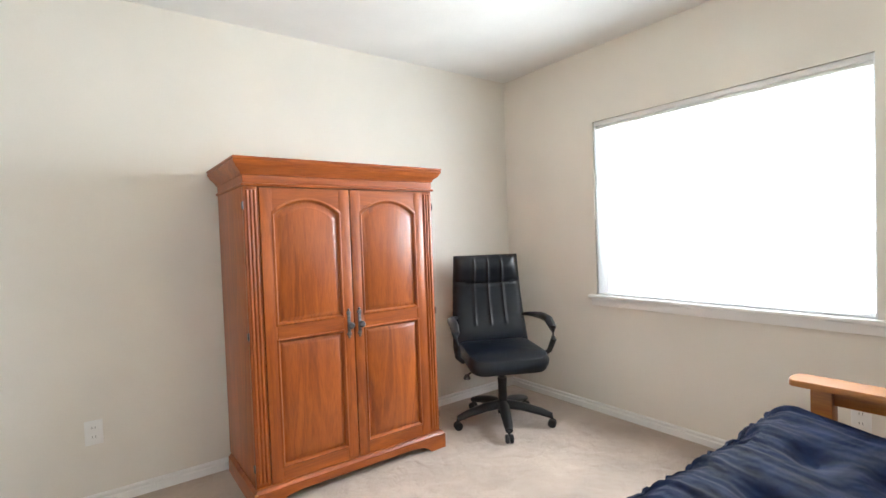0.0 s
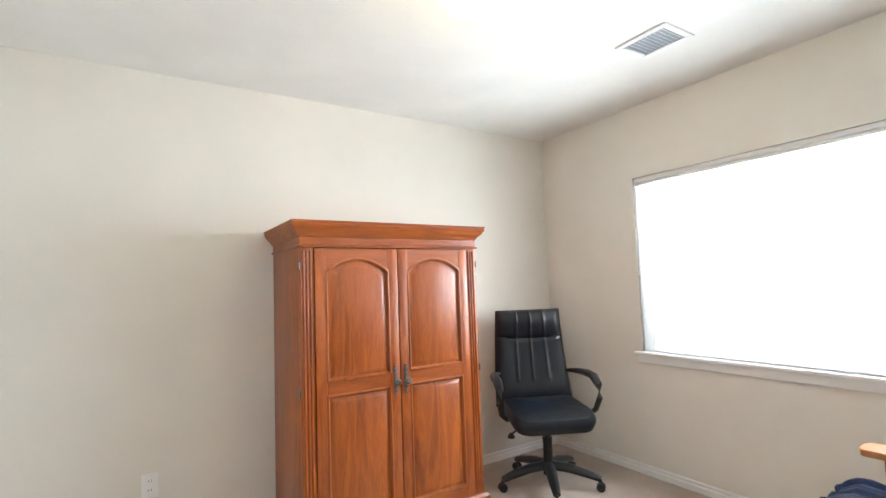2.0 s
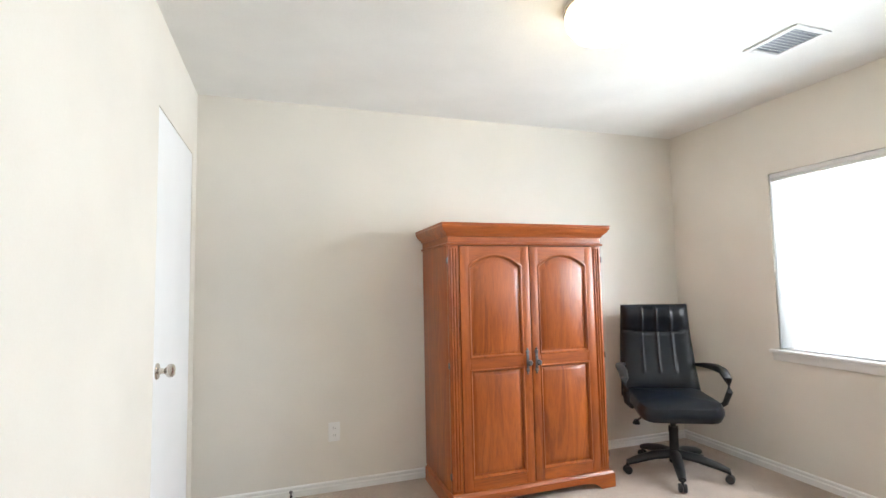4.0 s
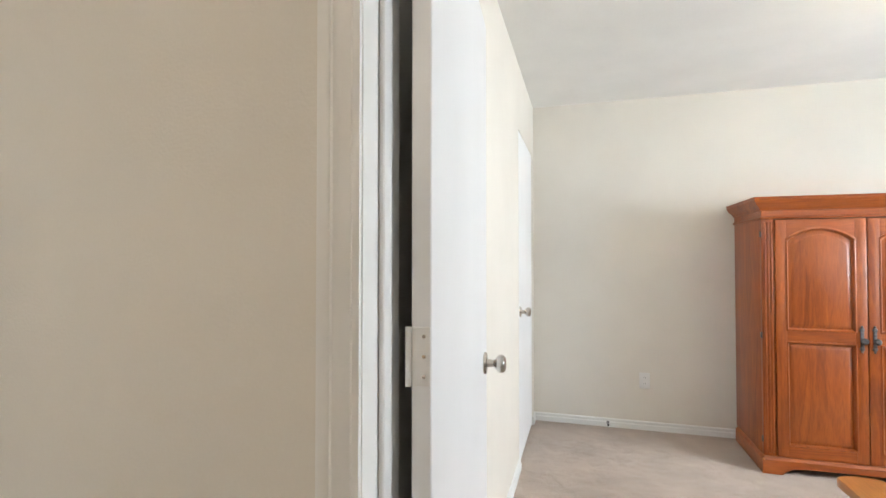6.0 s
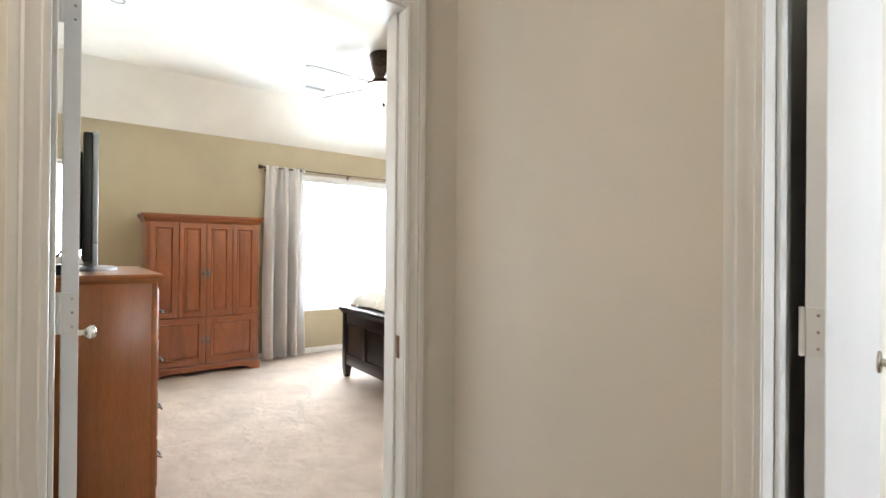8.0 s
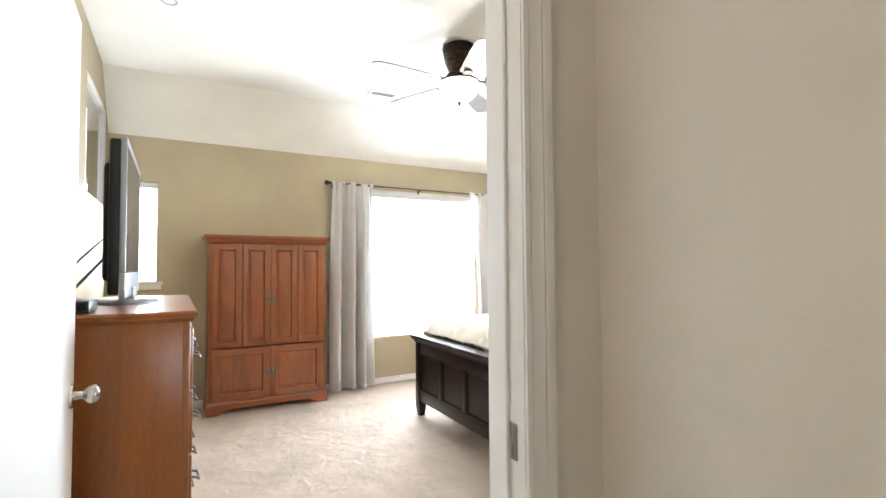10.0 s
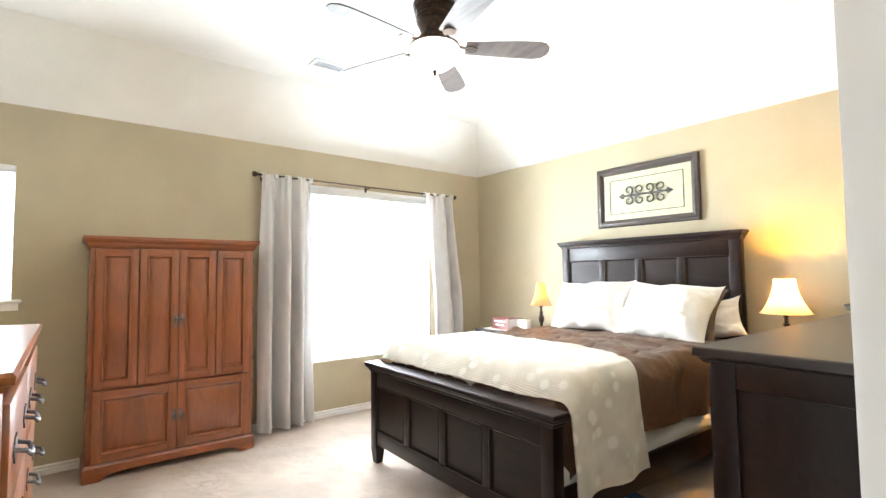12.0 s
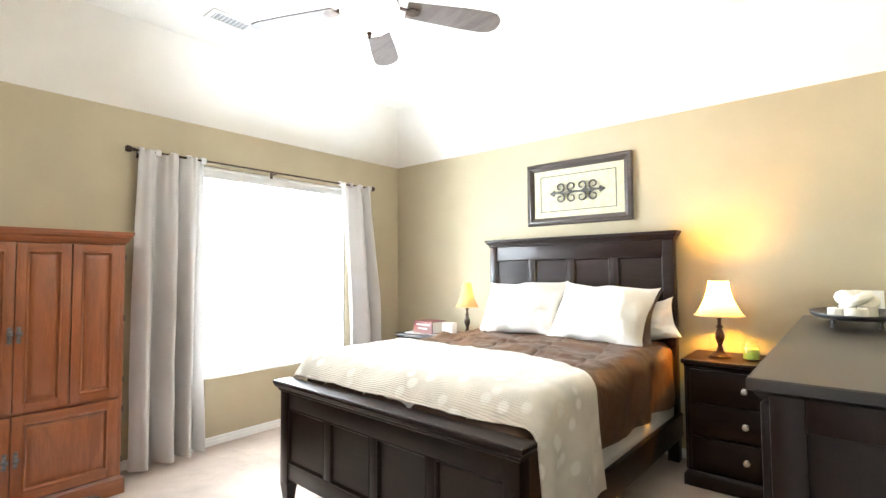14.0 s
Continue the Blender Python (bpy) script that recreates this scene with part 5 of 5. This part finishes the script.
mag = thing("magazine", "pale magazine under the book", "magazine", pose(-3.60, 2.83, 0.7355, 0, 0, 8))
part("pages", box(-0.13, 0.22, -0.07, 0.13, 0, 0.012, 0.001, 1), PAPER, mag)
bx = thing("tissue_box", "small white box on the nightstand", "box", pose(-3.27, 2.87, 0.735, 0, 0, 5))
part("carton", box(-0.055, 0.055, -0.04, 0.04, 0, 0.115, 0.002), PAPER, bx)

cl = thing("cloth_pile", "bright blue crumpled cloth lying on the carpet", "cloth", pose(-1.62, 1.75, 0.0))
part("cloth", moved(cushion(0.34, 0.26, 0.09, 0.6, 20, 16, lambda u, v: 0.03 * noise.noise((u * 3, v * 3, 3.3))), Matrix.Translation((0, 0, 0.046))), BLUE, cl)


def picture():
    p = thing("framed_picture", "dark framed picture of a wrought-iron scroll motif", "picture", pose(-2.148, 3.18, 1.975))
    w, h = 0.455, 0.268
    prof = [(0.0, 0.0), (0.0, -0.022), (0.010, -0.030), (0.024, -0.026), (0.034, -0.030), (0.050, -0.020), (0.062, -0.014), (0.066, -0.008), (0.066, 0.0)]
    rings = [[(sx * (w - i), y, sz * (h - i)) for sx, sz in ((-1, -1), (1, -1), (1, 1), (-1, 1))] for i, y in prof]
    part("picture_frame", loft(rings, caps=False), FRAME, p, "dark moulded frame")
    part("mat", box(-w + 0.06, w - 0.06, -0.009, -0.002, -h + 0.06, h - 0.06, 0), MATBOARD, p)
    a, b, t = w - 0.125, h - 0.115, 0.006
    bm = box(-a, a, -0.0115, -0.009, b - t, b, 0)
    for q in ((-a, a, -b, -b + t), (-a, -a + t, -b, b), (a - t, a, -b, b)):
        box(q[0], q[1], -0.0115, -0.009, q[2], q[3], 0, into=bm)
    part("border_line", bm, IRON, p)
    orn = tube([(-0.22, -0.016, 0), (0.22, -0.016, 0)], 0.008, 8)
    for s in (-1, 1):
        merged(orn, loft([[(s * 0.20, -0.016, 0.028), (s * 0.245, -0.016, 0.0), (s * 0.20, -0.016, -0.028), (s * 0.185, -0.016, 0)], [(s * 0.20, -0.010, 0.028), (s * 0.245, -0.010, 0.0), (s * 0.20, -0.010, -0.028), (s * 0.185, -0.010, 0)]]))
    for cx, sx in ((-0.145, 1), (-0.045, -1), (0.045, 1), (0.145, -1)):
        for sz in (-1, 1):
            pts = []
            for k in range(26):
                q = k / 25
                ang = -math.pi / 2 + q * 2.1 * math.pi
                r = 0.042 * (1 - 0.62 * q)
                pts.append((cx + sx * r * math.cos(ang), -0.016, sz * (0.046 + r * math.sin(ang))))
            merged(orn, tube(pts, [0.008 - 0.003 * k / 25 for k in range(26)], 8))
    part("scroll_ornament", orn, IRON, p, "black wrought-iron scroll")
    return p


picture()


def ceiling_fan():
    f = thing("ceiling_fan", "dark bronze ceiling fan with five blades and a lit bowl", "ceiling fan", pose(-2.225, 0.992, H3 - 2.795 * 1.09) @ Matrix.Scale(1.09, 4))
    ribs = [(0, 2.795), (0.108, 2.795)]
    for k in range(6):
        z, r = 2.785 - 0.018 * k, 0.116 - 0.0035 * k
        ribs += [(r, z), (r, z - 0.010), (r - 0.005, z - 0.012), (r - 0.005, z - 0.016)]
    part("housing", lathe(ribs + [(0.088, 2.665), (0.074, 2.63), (0.070, 2.605), (0, 2.605)], 36), BRONZE, f, "ribbed dark bronze housing")
    part("hub", lathe([(0, 2.605), (0.082, 2.605), (0.090, 2.597), (0.090, 2.580), (0.076, 2.572), (0.10, 2.562), (0, 2.562)], 30), BRONZE, f)
    for k in range(5):
        m = Matrix.Rotation(radians(57 + 72 * k), 4, "Z")
        part("blade_iron", moved(merged(tube([(0.07, 0, 2.585), (0.12, 0, 2.560), (0.18, 0, 2.548)], [0.012, 0.010, 0.012], 8, 0.6), moved(lathe([(0, 0), (0.034, 0), (0.034, 0.005), (0, 0.006)], 16), Matrix.Translation((0.20, 0, 2.541)))), m), BRONZE, f)
        out = [(0.17, -0.048), (0.30, -0.058), (0.45, -0.068), (0.56, -0.070), (0.605, -0.060), (0.632, -0.030), (0.636, 0.0), (0.632, 0.030), (0.605, 0.060), (0.56, 0.070), (0.45, 0.068), (0.30, 0.058), (0.17, 0.048)]
        tilt = pose(0, 0, 2.548, -12)
        part("blade", moved(moved(loft([[(x, y, 0) for x, y in out], [(x, y, 0.007) for x, y in out]]), tilt), m), BLADE, f)
    bowl = part("light_bowl", lathe([(0.128, 2.545), (0.134, 2.535), (0.130, 2.505), (0.108, 2.465), (0.07, 2.436), (0.03, 2.424), (0, 2.422)], 36), GLOW_BOWL, f, "lit frosted glass bowl")
    bowl.visible_shadow = False
    part("bowl_rim", lathe([(0.10, 2.562), (0.136, 2.556), (0.138, 2.545), (0.128, 2.543)], 36), BRONZE, f)
    part("finial", lathe([(0, 2.424), (0.013, 2.422), (0.015, 2.414), (0.008, 2.406), (0.009, 2.400), (0.004, 2.392), (0, 2.390)], 16), BRONZE, f)


ceiling_fan()

sd = thing("smoke_detector", "small white round smoke detector on the ceiling", "smoke detector", pose(-2.46, -0.877, H3))
part("housing", lathe([(0, 0), (0.065, 0), (0.066, -0.02), (0.055, -0.036), (0.02, -0.042), (0, -0.042)], 28), WHITE_PLASTIC, sd)
part("grille", lathe([(0.040, -0.040), (0.044, -0.043), (0.048, -0.039)], 28), GREY, sd)


def brown_dresser():
    w, d, h = 1.18, 0.55, 1.13
    c = thing("dresser", "amber maple dresser with ornate pewter drawer pulls", "dresser", pose(-1.81, -0.775, 0, 0, 0, 180))
    part("case_body", box(-w / 2, w / 2, 0.02, d, 0.10, h - 0.03, 0.004), MAPLE, c)
    for s in (-1, 1):
        x0, x1 = sorted((s * (w / 2 + 0.002), s * (w / 2 - 0.05)))
        part("corner_stile", box(x0, x1, 0.0, 0.025, 0.02, h - 0.03, 0.004), MAPLE, c)
    part("top", moulding(-w / 2, w / 2, 0.0, d, [(0.0, h - 0.04), (0.008, h - 0.034), (0.012, h - 0.026), (0.020, h - 0.022), (0.022, h - 0.008), (0.016, h)]), MAPLE, c, "polished dresser top")
    part("base_moulding", moulding(-w / 2, w / 2, 0.0, d, [(0.022, 0), (0.022, 0.07), (0.010, 0.085), (0.002, 0.10)]), MAPLE, c)
    z0, rows = 0.12, 4
    for r in range(rows):
        for k in range(2):
            xa = -w / 2 + 0.055 + (w - 0.11) * k / 2
            xb = xa + (w - 0.11) / 2
            za, zb = z0 + 0.236 * r, z0 + 0.236 * (r + 1)
            dr = part("drawer", box(xa + 0.004, xb - 0.004, -0.012, 0.02, za + 0.004, zb - 0.004, 0.006), MAPLE, c)
            for i in (0.22, 0.78):
                px, pz = xa + (xb - xa) * i, (za + zb) / 2
                pl = part("drawer_pull", merged(prism([(px + 0.045 * math.cos(a) * (1 + 0.18 * math.cos(4 * a)), pz + 0.026 * math.sin(a) * (1 + 0.2 * math.cos(6 * a))) for a in (2 * math.pi * q / 28 for q in range(28))], -0.015, -0.012),
                                                tube([(px - 0.034, -0.014, pz + 0.004), (px - 0.032, -0.034, pz - 0.002), (px - 0.016, -0.040, pz - 0.014), (px + 0.016, -0.040, pz - 0.014), (px + 0.032, -0.034, pz - 0.002), (px + 0.034, -0.014, pz + 0.004)], 0.005, 8)), PEWTER, dr, "ornate pewter bail pull")
    return c


brown_dresser()


def television():
    t = thing("television", "silver-framed flat television standing on the dresser", "television", pose(-1.875, -1.015, 1.13, 0, 0, 180) @ Matrix.Diagonal((0.98, 1, 1.02, 1)))
    part("stand_base", moved(lathe([(0, 0), (0.5, 0), (0.5, 0.010), (0.46, 0.018), (0, 0.022)], 40), Matrix.Diagonal((0.46, 0.24, 1, 1))), GREY, t)
    part("stand_neck", box(-0.09, 0.09, -0.03, 0.03, 0.015, 0.07, 0.008), GREY, t)
    part("rear_shell", merged(box(-0.412, 0.412, 0.0, 0.04, 0.05, 0.652, 0.010), box(-0.30, 0.30, 0.036, 0.07, 0.10, 0.58, 0.02)), PLASTIC, t, "black rear shell")
    bm = box(-0.42, 0.42, -0.020, 0.002, 0.035, 0.135, 0.004)
    for q in ((-0.42, 0.42, 0.635, 0.660), (-0.42, -0.405, 0.135, 0.635), (0.405, 0.42, 0.135, 0.635)):
        box(q[0], q[1], -0.020, 0.002, q[2], q[3], 0.004, into=bm)
    part("bezel", bm, GREY, t, "silver bezel with speaker strip")
    part("screen", box(-0.407, 0.407, -0.016, -0.002, 0.133, 0.637, 0.001, 1), SCREEN, t, "dark glossy screen")
    return t


television()
cb = thing("cable", "black cables trailing behind the television", "cable", pose(0.03, 0.05, 0.02))
part("cord", tube([(-1.52, -1.12, 1.30), (-1.46, -1.16, 1.24), (-1.40, -1.20, 1.18), (-1.36, -1.23, 1.14), (-1.34, -1.26, 1.125)], 0.005, 8), PLASTIC, cb)
part("cord", tube([(-1.52, -1.12, 1.38), (-1.44, -1.18, 1.30), (-1.37, -1.23, 1.22), (-1.33, -1.28, 1.118)], 0.003, 8), PLASTIC, cb)
dv = thing("media_box", "small black media box behind the television", "media box", pose(-1.35, -1.15, 1.13))
part("case", box(-0.10, 0.10, -0.07, 0.07, 0.002, 0.045, 0.005), PLASTIC, dv)
part("front_panel", box(0.098, 0.102, -0.06, 0.06, 0.010, 0.038, 0.001, 1), SCREEN, dv)


def tray():
    t = thing("candle_tray", "oval dark metal tray on feet", "tray", pose(-0.445, 2.0, 1.10))
    rings = []
    for r, z in ((0.02, 0.030), (0.80, 0.030), (0.93, 0.036), (1.0, 0.050), (1.0, 0.054), (0.92, 0.041), (0.79, 0.035), (0.02, 0.035)):
        rings.append([(0.15 * r * math.cos(a), 0.27 * r * math.sin(a), z) for a in (2 * math.pi * i / 40 for i in range(40))])
    part("dish", loft(rings), IRON, t)
    for x, y in ((0.07, 0.15), (-0.07, 0.15), (0.07, -0.15), (-0.07, -0.15)):
        part("foot", moved(lathe([(0, 0), (0.010, 0), (0.006, 0.010), (0.005, 0.022), (0.010, 0.031), (0, 0.032)], 12), Matrix.Translation((x, y, 0))), IRON, t)
    for i, (x, y, r, h) in enumerate(((-0.02, 0.13, 0.036, 0.035), (0.03, 0.02, 0.038, 0.045), (-0.055, -0.02, 0.034, 0.032), (0.0, -0.12, 0.036, 0.040))):
        c = thing("candle", "short ivory pillar candle on the tray", "candle", pose(-0.445 + x, 2.0 + y, 1.10 + 0.035), "candles on the tray")
        part("wax", lathe([(0, 0), (r, 0), (r * 1.02, 0.004), (r, h - 0.004), (r * 0.9, h), (r * 0.4, h - 0.004), (0, h - 0.005)], 22), WAX, c)
        part("wick", tube([(0, 0, h - 0.006), (0.001, 0, h + 0.006)], 0.0012, 5), DARK, c)
    s = thing("carved_ornament", "pale carved knot ornament among the candles", "ornament", pose(-0.44, 2.04, 1.135, 0, 0, 30) @ Matrix.Diagonal((1.2, 1.2, 1.25, 1)))
    pts = []
    for k in range(81):
        a = 2 * math.pi * k / 80
        pts.append(((0.042 + 0.016 * math.cos(3 * a)) * math.cos(2 * a), (0.042 + 0.016 * math.cos(3 * a)) * math.sin(2 * a), 0.050 + 0.016 * math.sin(3 * a)))
    part("knot", tube([(0.8 * x, 0.8 * y, z) for x, y, z in pts], 0.017, 10), WAX, s)


tray()

sw = thing("light_switch", "white double rocker light switch on the wall", "light switch", pose(-0.365, 3.18, 1.14))
part("cover_plate", box(-0.058, 0.058, -0.006, 0, -0.057, 0.057, 0.003), WHITE_PLASTIC, sw)
for x in (-0.023, 0.023):
    part("rocker", moved(box(x - 0.017, x + 0.017, -0.004, 0.003, -0.033, 0.033, 0.002), pose(0, -0.006, 0, 4)), WHITE_PLASTIC, sw)
